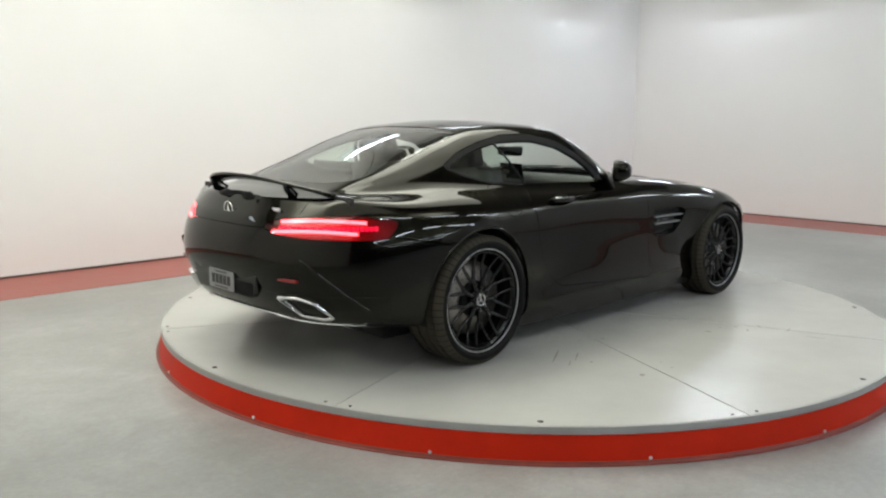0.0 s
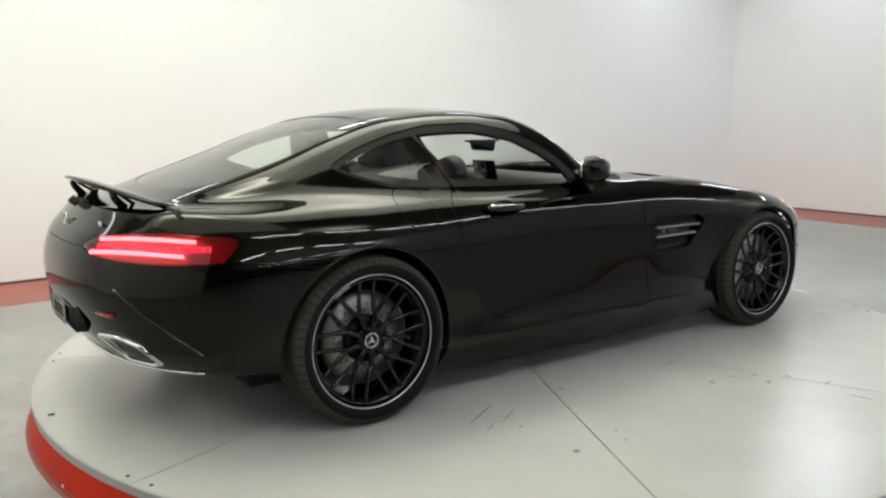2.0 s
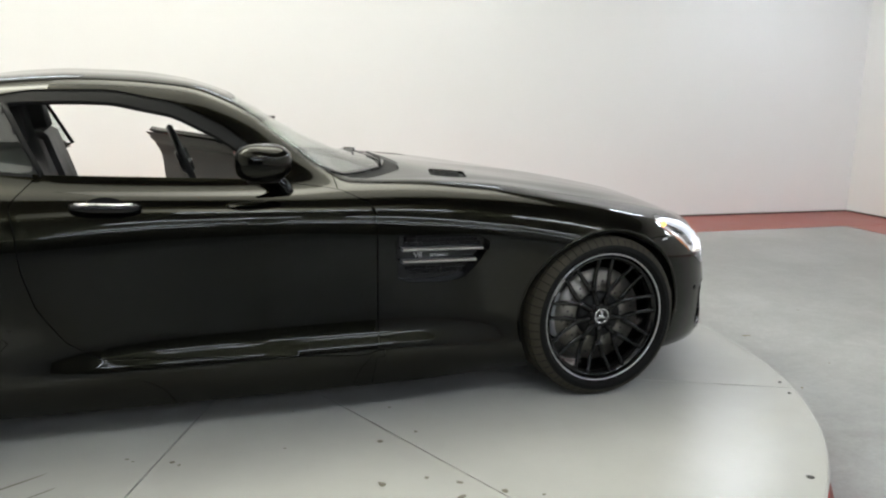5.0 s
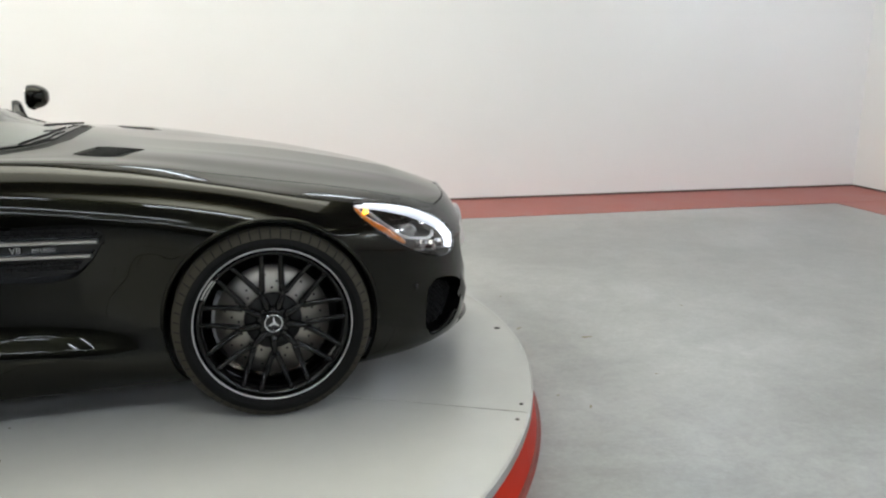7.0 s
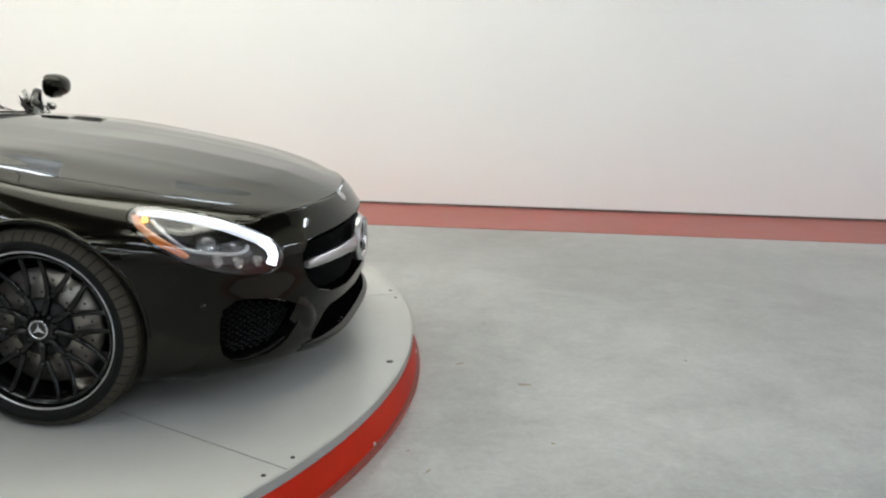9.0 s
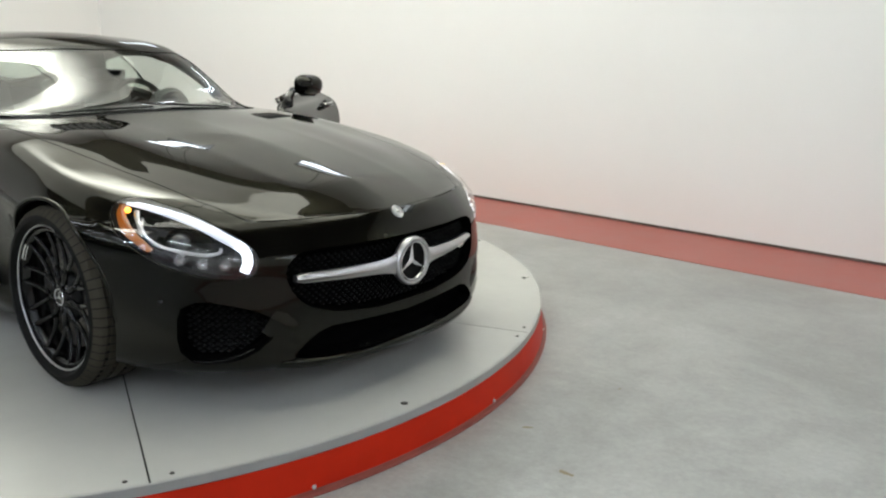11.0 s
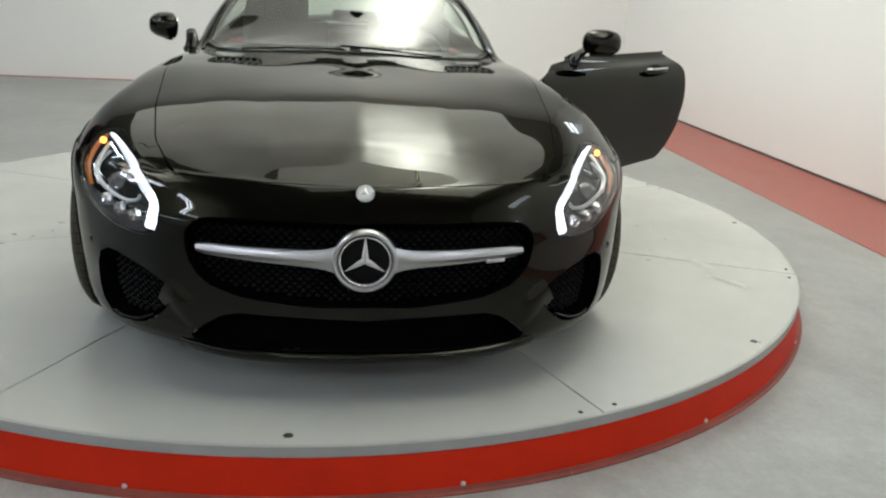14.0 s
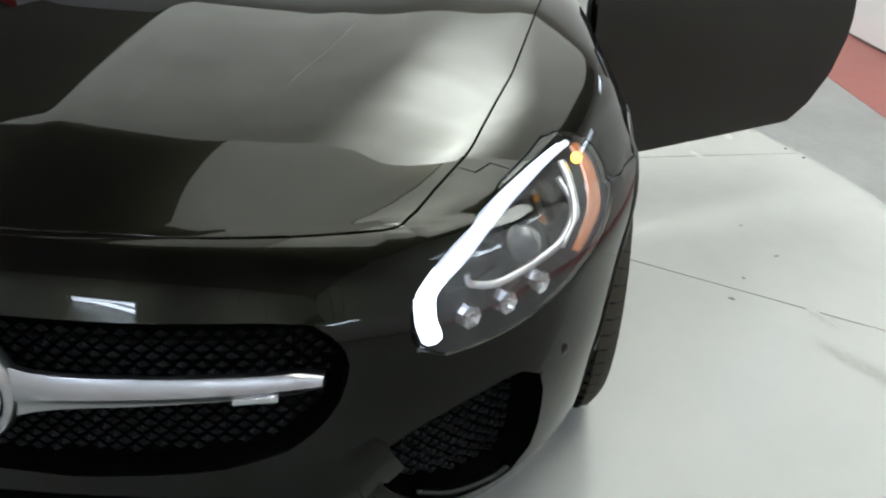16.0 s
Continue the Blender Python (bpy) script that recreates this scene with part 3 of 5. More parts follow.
def skin():
    bm = bmesh.new()
    ss = [i / NC for i in range(NC)] + [1 + i / 88 for i in range(88)] + [2 + i / NC for i in range(NC + 1)]
    cols = []
    for s in ss:
        low = [ring_point(r, s) for r in RINGS]
        up = upper_keys(low[-1])
        keys = low + up[1:]
        n = len(keys)
        tail = Vector((keys[-2].x, -keys[-2].y, keys[-2].z))
        head = keys[0] * 2 - keys[1]
        ext = [head] + keys + [tail]
        pts = []
        for i in range(n - 1):
            sub = (2, 4, 5, 5, 6, 6, 6, 8, 10, 10)[i]
            for j in range(sub):
                pts.append(catmull(ext[i], ext[i + 1], ext[i + 2], ext[i + 3], j / sub))
        pts.append(keys[-1])
        for p in pts:
            p.y = max(p.y, 0.0)
        cols.append(pts)
    for sign in (1, -1):
        grid = [[bm.verts.new((p.x, sign * p.y, p.z)) for p in c] for c in cols]
        for a, b in zip(grid, grid[1:]):
            for i in range(len(a) - 1):
                q = (a[i], a[i + 1], b[i + 1], b[i])
                bm.faces.new(q if sign > 0 else q[::-1])
    bmesh.ops.remove_doubles(bm, verts=bm.verts, dist=2e-4)
    bmesh.ops.dissolve_degenerate(bm, dist=1e-4, edges=bm.edges)
    for keep in (lambda c: c.x > 1.84 and abs(c.y) < 0.72 and c.z > 0.555, lambda c: c.x < -1.98 and abs(c.y) < 0.62 and c.z > 0.79):
        soft = [v for v in bm.verts if keep(v.co)]
        for _ in range(40):
            bmesh.ops.smooth_vert(bm, verts=soft, factor=0.5, use_axis_x=True, use_axis_y=True, use_axis_z=True)
    for v in bm.verts:
        x, y, z = v.co
        if 0.62 < x < 2.06 and z > 0.66:
            fade = min(1.0, max(0.0, (x - 0.62) / 0.7)) * min(1.0, max(0.0, (2.06 - x) / 0.22))
            # a middle ridge between two flat facets, and a crease beyond which the hood falls away
            half = 0.28 + 0.05 * (1.9 - x) / 1.1
            v.co.z += (0.013 * max(0.0, 1 - abs(y) / half) - 0.012 * (1 - math.exp(-max(0.0, abs(y) - half) / 0.12))) * fade
    bm.normal_update()
    return bm


CAR_SKIN = skin()
CAR_SKIN.normal_update()
if sum(f.normal.dot(f.calc_center_median() - Vector((0, 0, .5))) for f in CAR_SKIN.faces) < 0:
    bmesh.ops.reverse_faces(CAR_SKIN, faces=CAR_SKIN.faces)

from mathutils.bvhtree import BVHTree

SKIN_TREE = BVHTree.FromBMesh(CAR_SKIN)


def on_front(phi, z, side=1, lift=0.0, rear=False):
    """A place on the skin seen from inside the car, by bearing and height."""
    d = Vector((-math.cos(phi) if rear else math.cos(phi), side * math.sin(phi), 0))
    h, n, _, _ = SKIN_TREE.ray_cast(Vector((-1.0 if rear else 1.0, 0, z)), d)
    return h + n * lift


def on_side(x, z, side=1, lift=0.0):
    h, n, _, _ = SKIN_TREE.ray_cast(Vector((x, 0, z)), Vector((0, side, 0)))
    return h + n * lift


def on_top(x, y, lift=0.0):
    h, n, _, _ = SKIN_TREE.ray_cast(Vector((x, y, 3)), Vector((0, 0, -1)))
    return h + n * lift


def on_nose(y, z, lift=0.0, rear=False):
    h, n, _, _ = SKIN_TREE.ray_cast(Vector((-4 if rear else 4, y, z)), Vector((1 if rear else -1, 0, 0)))
    return h + n * lift


def bearing(c):
    return math.atan2(abs(c.y), abs(c.x) - 1.0)


# outlines of panels and openings, in the plane named by each test
WINDOW = inside(rounded([(-1.33, 1.022), (-1.17, 1.097), (-1, 1.150), (-0.8, 1.187), (-0.55, 1.193), (-0.336, 1.154), (-0.17, 1.072), (-0.06, 0.985), (0.02, 0.884), (-0.4, 0.896), (-0.77, 0.908), (-1.08, 0.932), (-1.22, 0.975)], 0.03))
PANE = inside(rounded([(-1.295, 1.020), (-1.16, 1.077), (-1, 1.124), (-0.86, 1.148), (-0.7, 1.156), (-0.55, 1.153), (-0.35, 1.113), (-0.2, 1.040), (-0.1, 0.965), (-0.05, 0.895), (-0.4, 0.906), (-0.77, 0.918), (-1.07, 0.942), (-1.21, 0.985)], 0.02))
DOOR = inside(rounded([(-.785, .910), (-.862, .835), (-.845, .744), (-.835, .632), (-.795, .50), (-.715, .385), (-.62, .325), (.28, .262), (.333, .276), (.335, .48), (.335, .765), (.312, .815), (.215, .858), (.0, .884), (-.4, .896)], 0.02))
SCREEN = inside(rounded([(.545, -.2), (.535, .29), (.475, .45), (.33, .60), (.185, .70), (.15, .705), (.03, .672), (-.10, .60), (-.17, .545), (-.125, .40), (-.105, -.2)], 0.04))
REAR_GLASS = inside(rounded([(-1.88, -.2), (-1.87, .2), (-1.83, .36), (-1.75, .46), (-1.40, .49), (-1.02, .485), (-1.0, .25), (-1.03, -.2)], 0.05))
HOOD_FRONT = 0.655
HOOD = inside(rounded([(2.4, -.2), (2.4, .515), (1.965, .525), (1.90, .575), (1.73, .645), (1.41, .703), (.91, .757), (.27, .762), (.40, .66), (.535, .50), (.59, .3), (.603, -.2)], 0.03))
HOOD_VENT = inside(rounded([(.70, .40), (.64, .60), (.72, .62), (.80, .60), (.86, .40), (.80, .385)], 0.02))
HEADLIGHT = inside(rounded([(.962, .727), (.985, .706), (.98, .675), (.94, .625), (.87, .570), (.79, .524), (.692, .492), (.60, .480), (.556, .484), (.538, .512), (.535, .552), (.551, .585), (.619, .633), (.736, .688), (.88, .721)], 0.02))
TAILLIGHT = inside(rounded([(0.255, 0.752), (0.33, 0.795), (0.5, 0.812), (0.63, 0.818), (0.83, 0.802), (0.8, 0.740), (0.77, 0.708), (0.6, 0.707), (0.42, 0.715), (0.32, 0.728)], 0.03))
GRILLE = inside(rounded([(-.3, .562), (.0, .562), (.16, .562), (.40, .560), (.478, .552), (.506, .530), (.518, .485), (.500, .420), (.452, .368), (.35, .335), (.16, .312), (.0, .298), (-.3, .312)], 0.02))
INTAKE = inside(rounded([(.552, .330), (.60, .362), (.66, .388), (.745, .410), (.785, .408), (.808, .375), (.812, .29), (.80, .222), (.765, .186), (.66, .203), (.612, .235), (.565, .285)], 0.02))
LOW_INTAKE = inside(rounded([(-.3, .262), (.0, .266), (.16, .275), (.37, .284), (.43, .264), (.505, .198), (.49, .178), (.16, .168), (-.3, .166)], 0.015))
SIDE_VENT = inside(rounded([(.40, .694), (.728, .690), (.773, .668), (.748, .606), (.678, .525), (.60, .514), (.42, .520)], 0.03))


def on_flank(c):
    return abs(c.y) > 0.55 and -1.6 < c.x < 1.3


def front_arch(c):
    return math.hypot(c.x - 1.283, c.z - 0.335) - 0.358


def rear_arch(c):
    return math.hypot(c.x + 1.297, c.z - 0.350) - 0.374


def bumper_top(x):
    t = min(1.0, max(0.0, (-1.86 - x) / 0.22))
    return 0.668 + 0.08 * t * t * (3 - 2 * t)


CUTS = [
    (front_arch, lambda c: c.z < 0.85 and 0.8 < c.x < 1.8 and abs(c.y) > 0.4),
    (rear_arch, lambda c: c.z < 0.85 and -1.85 < c.x < -0.8 and abs(c.y) > 0.4),
    (lambda c: WINDOW(c.x, c.z), lambda c: on_flank(c) and c.z > 0.85),
    (lambda c: PANE(c.x, c.z), lambda c: on_flank(c) and c.z > 0.85),
    (lambda c: DOOR(c.x, c.z), on_flank),
    (lambda c: SCREEN(c.x, abs(c.y)), lambda c: c.z > 0.855 and -0.4 < c.x < 0.9),
    (lambda c: SCREEN(c.x, abs(c.y)) + 0.022, lambda c: c.z > 0.855 and -0.4 < c.x < 0.9),
    (lambda c: REAR_GLASS(c.x, abs(c.y)), lambda c: c.z > 0.9 and c.x < -0.8),
    (lambda c: HOOD(c.x, abs(c.y)), lambda c: c.z > 0.62 and c.x > 0.2),
    (lambda c: c.z - HOOD_FRONT, lambda c: c.x > 1.8 and abs(c.y) < 0.66),
    (lambda c: HOOD_VENT(c.x, abs(c.y)), lambda c: c.z > 0.8 and 0.5 < c.x < 1.0),
    (lambda c: HEADLIGHT(bearing(c), c.z), lambda c: c.x > 1.35 and c.z < 0.82),
    (lambda c: TAILLIGHT(bearing(c), c.z), lambda c: c.x < -1.5),
    (lambda c: GRILLE(abs(c.y), c.z), lambda c: c.x > 1.85 and c.z > 0.3),
    (lambda c: INTAKE(abs(c.y), c.z), lambda c: c.x > 1.68 and 0.15 < c.z < 0.5),
    (lambda c: LOW_INTAKE(abs(c.y), c.z), lambda c: c.x > 1.9 and c.z < 0.32),
    (lambda c: SIDE_VENT(c.x, c.z), lambda c: on_flank(c) and c.x > 0.2 and c.z < 0.8),
    (lambda c: c.z - 0.655, lambda c: 1.3 < c.x < 1.75 and abs(c.y) > 0.7),
    (lambda c: c.x - 1.60 - 0.25 * (c.z - 0.65), lambda c: 1.4 < c.x < 1.8 and abs(c.y) > 0.5 and 0.654 < c.z < 0.75),
    (lambda c: c.z - bumper_top(c.x), lambda c: c.x < -1.35),
    (lambda c: math.hypot(c.x + 1.035, c.z - 0.848) - 0.088, lambda c: c.y < -0.5 and -1.3 < c.x < -0.8 and c.z > 0.7),
    (lambda c: abs(c.y) - 0.50, lambda c: c.x < -1.6 and c.z > 0.73),
    (lambda c: c.z - 0.43, lambda c: c.x < -1.85 and c.z < 0.6),
]
for f, where in CUTS:
    cut(CAR_SKIN, f, where)
CAR_SKIN.normal_update()


def region(c):
    x, y, z = c.x, abs(c.y), c.z
    if (front_arch(c) < 0 and 0.8 < x < 1.8 and y > 0.4) or (rear_arch(c) < 0 and -1.85 < x < -0.8 and y > 0.4):
        return None
    side = "R" if c.y < 0 else "L"
    if z > 0.855 and -0.4 < x < 0.9:
        s = SCREEN(x, y)
        if s < -0.022:
            return "windshield"
        if s < 0:
            return "screen_frame"
    if z > 0.9 and x < -0.8 and REAR_GLASS(x, y) < 0:
        return "rear_window"
    if on_flank(c):
        if z > 0.85:
            w, p = WINDOW(x, z), PANE(x, z)
            if p >= 0 and w < 0 and x > -0.785 and z < 0.884 - 0.030 * (x + 0.01) + 0.03:
                return "door" + side
            if p < 0:
                return ("door_gap" if x > -0.770 - 0.12 * (z - 0.91) / 0.235 else "quarter_window") + side
            if w < 0:
                return "window_trim" + side
        if DOOR(x, z) < (0.02 if z > 0.86 and -0.785 < x < 0.0 else 0):
            return "door" + side
        if 0.2 < x < 0.9 and z < 0.8 and SIDE_VENT(x, z) < 0:
            return "side_vent" + side
    if z > 0.62 and x > 0.2:
        if HOOD(x, y) < 0 and (z > HOOD_FRONT or x < 1.85):
            return "hood_vent" + side if 0.5 < x < 1.0 and HOOD_VENT(x, y) < 0 else "hood"
    if x > 1.35 and z < 0.82 and HEADLIGHT(bearing(c), z) < 0:
        return "headlight" + side
    if x < -1.5 and TAILLIGHT(bearing(c), z) < 0:
        return "taillight" + side
    if x > 1.85 and z > 0.3 and GRILLE(y, z) < 0:
        return "grille"
    if x > 1.68 and 0.15 < z < 0.5 and INTAKE(y, z) < 0:
        return "intake" + side
    if x > 1.9 and z < 0.32 and LOW_INTAKE(y, z) < 0:
        return "low_intake"
    if 0.2 < x < 0.9 and y < 0.70 and z > 0.86:
        return "cowl"
    if x > 1.283 and z < 0.655:
        return "front_bumper"
    if x > 1.60 + 0.25 * (z - 0.65) and z < 0.755 and not (x < 1.85 and z > 0.70):
        return "front_bumper"
    if x > 1.90:
        return "front_bumper"
    if x > 0.337 or (x > 0.215 and z > 0.80):
        return "fender" + side
    if c.y < 0 and math.hypot(x + 1.035, z - 0.848) < 0.088:
        return "fuel_flap"
    if x < -1.6 and z > 0.748 and y < 0.50:
        return "tailgate"
    if x < -1.35 and z < bumper_top(x):
        return "diffuser" if z < 0.43 and x < -1.85 else "rear_bumper"
    if z > 1.2 and y < 0.57 and x > -1.03:
        return "roof"
    return "quarter" + side


REGIONS = {}
for face in CAR_SKIN.faces:
    r = region(face.calc_center_median())
    if r:
        REGIONS.setdefault(r, []).append(face)


def panel(name, key, mat, parent, label="", gap=0.0018, thick=0.012, lift=0.0, keys=None):
    """One piece of the skin as an object of its own, with a turned-in edge and the whole skin's smooth shading."""
    faces = [f for k in (keys or [key]) for f in REGIONS.get(k, [])]
    mine = set(faces)
    verts, norms, index, polys, push = [], [], {}, [], {}
    for f in faces:
        for e in f.edges:
            if sum(g in mine for g in e.link_faces) == 1:
                a, b = e.verts
                mid = (a.co + b.co) / 2
                d = (b.co - a.co).cross(f.normal)
                if d.length > 1e-9:
                    d.normalize()
                    if d.dot(f.calc_center_median() - mid) < 0:
                        d = -d
                    for v in (a, b):
                        push[v] = push.get(v, Vector()) + d
    def at(v):
        if v not in index:
            p = v.co.copy()
            if v in push and push[v].length > 1e-6:
                p += push[v].normalized() * gap
            index[v] = len(verts)
            verts.append(p + v.normal * lift)
            norms.append(v.normal.copy())
        return index[v]
    for f in faces:
        polys.append([at(v) for v in f.verts])
    if thick:
        for f in faces:
            for e in f.edges:
                if sum(g in mine for g in e.link_faces) == 1:
                    a, b = (l.vert for l in (next(l for l in f.loops if l.edge == e), next(l for l in f.loops if l.edge == e).link_loop_next))
                    pa, pb = verts[index[a]], verts[index[b]]
                    qa, qb = pa - a.normal * thick, pb - b.normal * thick
                    n = (pb - pa).cross(a.normal)
                    n = n.normalized() if n.length > 1e-9 else a.normal
                    k = len(verts)
                    verts += [pa, pb, qb, qa]
                    norms += [(n + a.normal).normalized(), (n + b.normal).normalized(), n, n]
                    polys.append([k + 1, k, k + 3, k + 2])
    me = bpy.data.meshes.new(name)
    me.from_pydata([tuple(v) for v in verts], [], polys)
    me.polygons.foreach_set("use_smooth", [True] * len(me.polygons))
    me.normals_split_custom_set_from_vertices([tuple(n) for n in norms])
    me.materials.append(mat)
    ob = new(name, me)
    ob.parent = parent
    if label:
        ob["label"] = label
    return ob


def inner(name, keys, mat, parent, depth, label=""):
    """A backing that lies behind an opening of the skin."""
    faces = [f for k in keys for f in REGIONS.get(k, [])]
    if name == "inner_shell":
        faces = [f for f in faces if f.calc_center_median().x < 1.85]
    bm = bmesh.new()
    index = {}
    for f in faces:
        for v in f.verts:
            if v not in index:
                index[v] = bm.verts.new(v.co - v.normal * depth)
        bm.faces.new([index[v] for v in f.verts])
    return part(name, bm, mat, parent, label)


car = tagged(new("sports_car"), "glossy black two-door sports coupe with its driver's door open", "car")
body = panel("body", "", M_paint, car, keys=["quarterR", "quarterL"])
panel("roof", "roof", M_paint, car, gap=0.0)
hood = panel("hood", "hood", M_paint, car, gap=0.003, thick=0.02)
panel("front_fender", "fenderR", M_paint, car)
panel("front_fender", "fenderL", M_paint, car)
front_bumper = panel("front_bumper", "front_bumper", M_paint, car)
rear_bumper = panel("rear_bumper", "rear_bumper", M_paint, car)
tailgate = panel("tailgate", "tailgate", M_paint, car)
panel("fuel_flap", "fuel_flap", M_paint, body)
diffuser = panel("diffuser", "diffuser", M_paint, rear_bumper, gap=0.0)
windshield = panel("windshield", "windshield", M_glass, car, "clear glass with a bright reflection", thick=0, lift=-0.004)
panel("screen_frame", "screen_frame", M_gloss, windshield, gap=0.0, thick=0.01)
panel("cowl", "cowl", M_black, car, gap=0.0, lift=-0.012)
rear_window = panel("rear_window", "rear_window", M_glass, car, "sloping rear glass", thick=0, lift=-0.003)
for ob in (windshield, rear_window):
    ob.visible_shadow = False
for s in "RL":
    q = panel("quarter_window", "quarter_window" + s, M_glass, car, thick=0, lift=-0.004)
    q.visible_shadow = False
    panel("window_trim", "window_trim" + s, M_black, body, gap=0.0, thick=0.02, lift=-0.004)
    v = panel("hood_vent", "hood_vent" + s, M_black, hood, gap=0.0, lift=-0.012)
    sg = -1 if s == "R" else 1
    for i in range(7):
        y = 0.41 + 0.03 * i
        a, b = on_top(0.71 - 0.05 * i / 6, sg * y, -0.004), on_top(0.83 - 0.06 * i / 6, sg * y, -0.004)
        part("slat", sweep_tube([a, (a + b) / 2, b], 0.006, 6, flat=0.6), M_black, v)

# dark shell behind the panels, and the floor pan
shell_keys = [k for k in REGIONS if k not in ("windshield", "rear_window", "door_gapR", "door_gapL", "quarter_windowR", "quarter_windowL", "doorL", "window_trimL", "grille", "intakeR", "intakeL", "low_intake", "headlightR", "headlightL", "taillightR", "taillightL", "side_ventR", "side_ventL")]
inner("inner_shell", shell_keys, M_black, body, 0.022)
part("floor_pan", box_bm(-1.70, 1.70, -0.62, 0.62, 0.14, 0.22, 0.02), M_black, body)


# ---- wheels ----
def wheel(front):
    r, w = (0.333, 0.255) if front else (0.343, 0.295)
    rim, face = (0.267, 0.030) if front else (0.274, 0.030)
    h = w / 2
    root = part("wheel", lathe([(rim - 0.012, h - 0.030), (rim - 0.020, h - 0.06), (rim - 0.022, -h + 0.05), (rim - 0.005, -h + 0.02), (rim - 0.018, -h + 0.02), (rim - 0.034, -h + 0.05), (rim - 0.032, h - 0.06), (rim - 0.022, h - 0.03)], 72, close=True), M_rim, car, "gloss black cross-spoke wheel with a bright rim edge")
    prof = [(rim - 0.006, h - 0.030), (rim + 0.004, h - 0.014), (rim + 0.016, h - 0.002), (rim + 0.028, h - 0.001), (r - 0.030, h - 0.006)]
    tread = []
    for g in (0.30, 0.10, -0.10, -0.30):
        c = g * w
        tread += [(r, c + 0.008), (r - 0.007, c + 0.007), (r - 0.007, c - 0.007), (r, c - 0.008)]
    tread = [(r - 0.030, h - 0.006), (r - 0.022, h - 0.012), (r - 0.008, h - 0.024), (r - 0.001, h - 0.045)] + tread + [(r - 0.001, -h + 0.045)]
    prof2 = [(r - 0.001, -h + 0.045), (r - 0.008, -h + 0.024), (r - 0.022, -h + 0.012), (rim + 0.04, -h), (rim - 0.006, -h + 0.03)]
    tyre = sharpen(part("tyre", lathe(prof2, 96, bm=lathe(prof, 96)), M_rubber, root, "black low-profile tyre"), 40)
    sharpen(part("tread", lathe(tread, 96), M_tread, tyre, "dusty grooved tread"), 40)
    sipes = bmesh.new()
    for k in range(60):
        a = 2 * math.pi * k / 60
        for s in (-1, 1):
            b = box_bm(-0.0016, 0.0016, s * (h - 0.075) - 0.028, s * (h - 0.075) + 0.034, r - 0.02, r + 0.0006)
            edge = [(r - 0.0290, h - 0.0055), (r - 0.0213, h - 0.0115), (r - 0.0073, h - 0.0235), (r - 0.0003, h - 0.0450)]
            rows = [[b.verts.new((u, s * along, rad)) for u in (-0.0022, 0.0022)] for rad, along in edge]
            for p, q in zip(rows, rows[1:]):
                b.faces.new((p[0], p[1], q[1], q[0]) if s > 0 else (p[1], p[0], q[0], q[1]))
            bmesh.ops.rotate(b, verts=b.verts, cent=(0, 0, 0), matrix=Matrix.Rotation(a, 3, "Y"))
            me = bpy.data.meshes.new("t")
            b.to_mesh(me)
            b.free()
            sipes.from_mesh(me)
            bpy.data.meshes.remove(me)
    tagged(part("tread_pattern", sipes, M_black, tyre, smooth=False), kind="stuff")
    part("rim_edge", lathe([(rim - 0.0065, h - 0.0245), (rim - 0.0045, h - 0.020), (rim - 0.001, h - 0.019), (rim + 0.002, h - 0.025)], 96, close=True), M_riml, root, "machined silver rim edge")
    # nine pairs of spokes: a pair runs side by side to the rim; neighbours of two pairs meet in a fork above the hub
    y0, y1 = h - 0.062, h - 0.036
    turn = radians(90 if front else 86)
    pairs = 9
    for k in range(pairs):
        a = turn + 2 * math.pi * k / pairs
        fork = math.pi / pairs
        bm = bmesh.new()
        for sgn in (-1, 1):
            pts, rad = [], []
            foot, tip = a + sgn * (fork - 0.045), a + sgn * radians(7.2)
            p = Vector((0.112 * math.cos(foot), 0, 0.112 * math.sin(foot)))
            q = Vector(((rim - 0.022) * math.cos(tip), 0, (rim - 0.022) * math.sin(tip)))
            for i in range(8):
                t = i / 7
                c = p.lerp(q, t)
                c.y = y0 + (y1 - y0) * t**1.6 - 0.006 * math.sin(math.pi * t)
                pts.append(c)
                rad.append(0.0092 - 0.0026 * t)
            sweep_tube(pts, rad, 8, bm, flat=1.25)
        part("spoke", bm, M_rim, root)
        b = a + fork
        arm = [Vector((r0 * math.cos(b), y, r0 * math.sin(b))) for r0, y in ((0.045, h - 0.066), (0.075, h - 0.064), (0.100, h - 0.062), (0.124, h - 0.061))]
        part("spoke_arm", sweep_tube(arm, [0.021, 0.017, 0.0145, 0.007], 10, flat=0.8), M_rim, root)
    # plain bright tag on the inner edge of the rim
    tag = lathe([(rim - 0.026, h - 0.034), (rim - 0.012, h - 0.027)], 10, start=radians(24 if front else 50), sweep=radians(17))
    part("rim_tag", tag, M_riml, root, "plain bright lettering strip", smooth=False)
    part("hub", lathe([(0.0, h - 0.05), (0.046, h - 0.051), (0.058, h - 0.058), (0.064, h - 0.085), (0.05, h - 0.11)], 40), M_rim, root)
    for k in range(5):
        a = 2 * math.pi * k / 5 + 0.3
        part("wheel_bolt", lathe([(0.0, 0.012), (0.007, 0.012), (0.009, 0.0)], 6), M_gloss, root).location = (0.047 * math.cos(a), h - 0.058, 0.047 * math.sin(a))
    cap = part("hub_cap", lathe([(0.0, h - 0.046), (0.024, h - 0.046), (0.030, h - 0.044), (0.034, h - 0.046), (0.036, h - 0.052)], 40), M_gloss, root)
    part("ring", lathe([(0.026, h - 0.046), (0.028, h - 0.042), (0.031, h - 0.042), (0.033, h - 0.046)], 40, close=True), M_chrome, cap, "chrome ring")
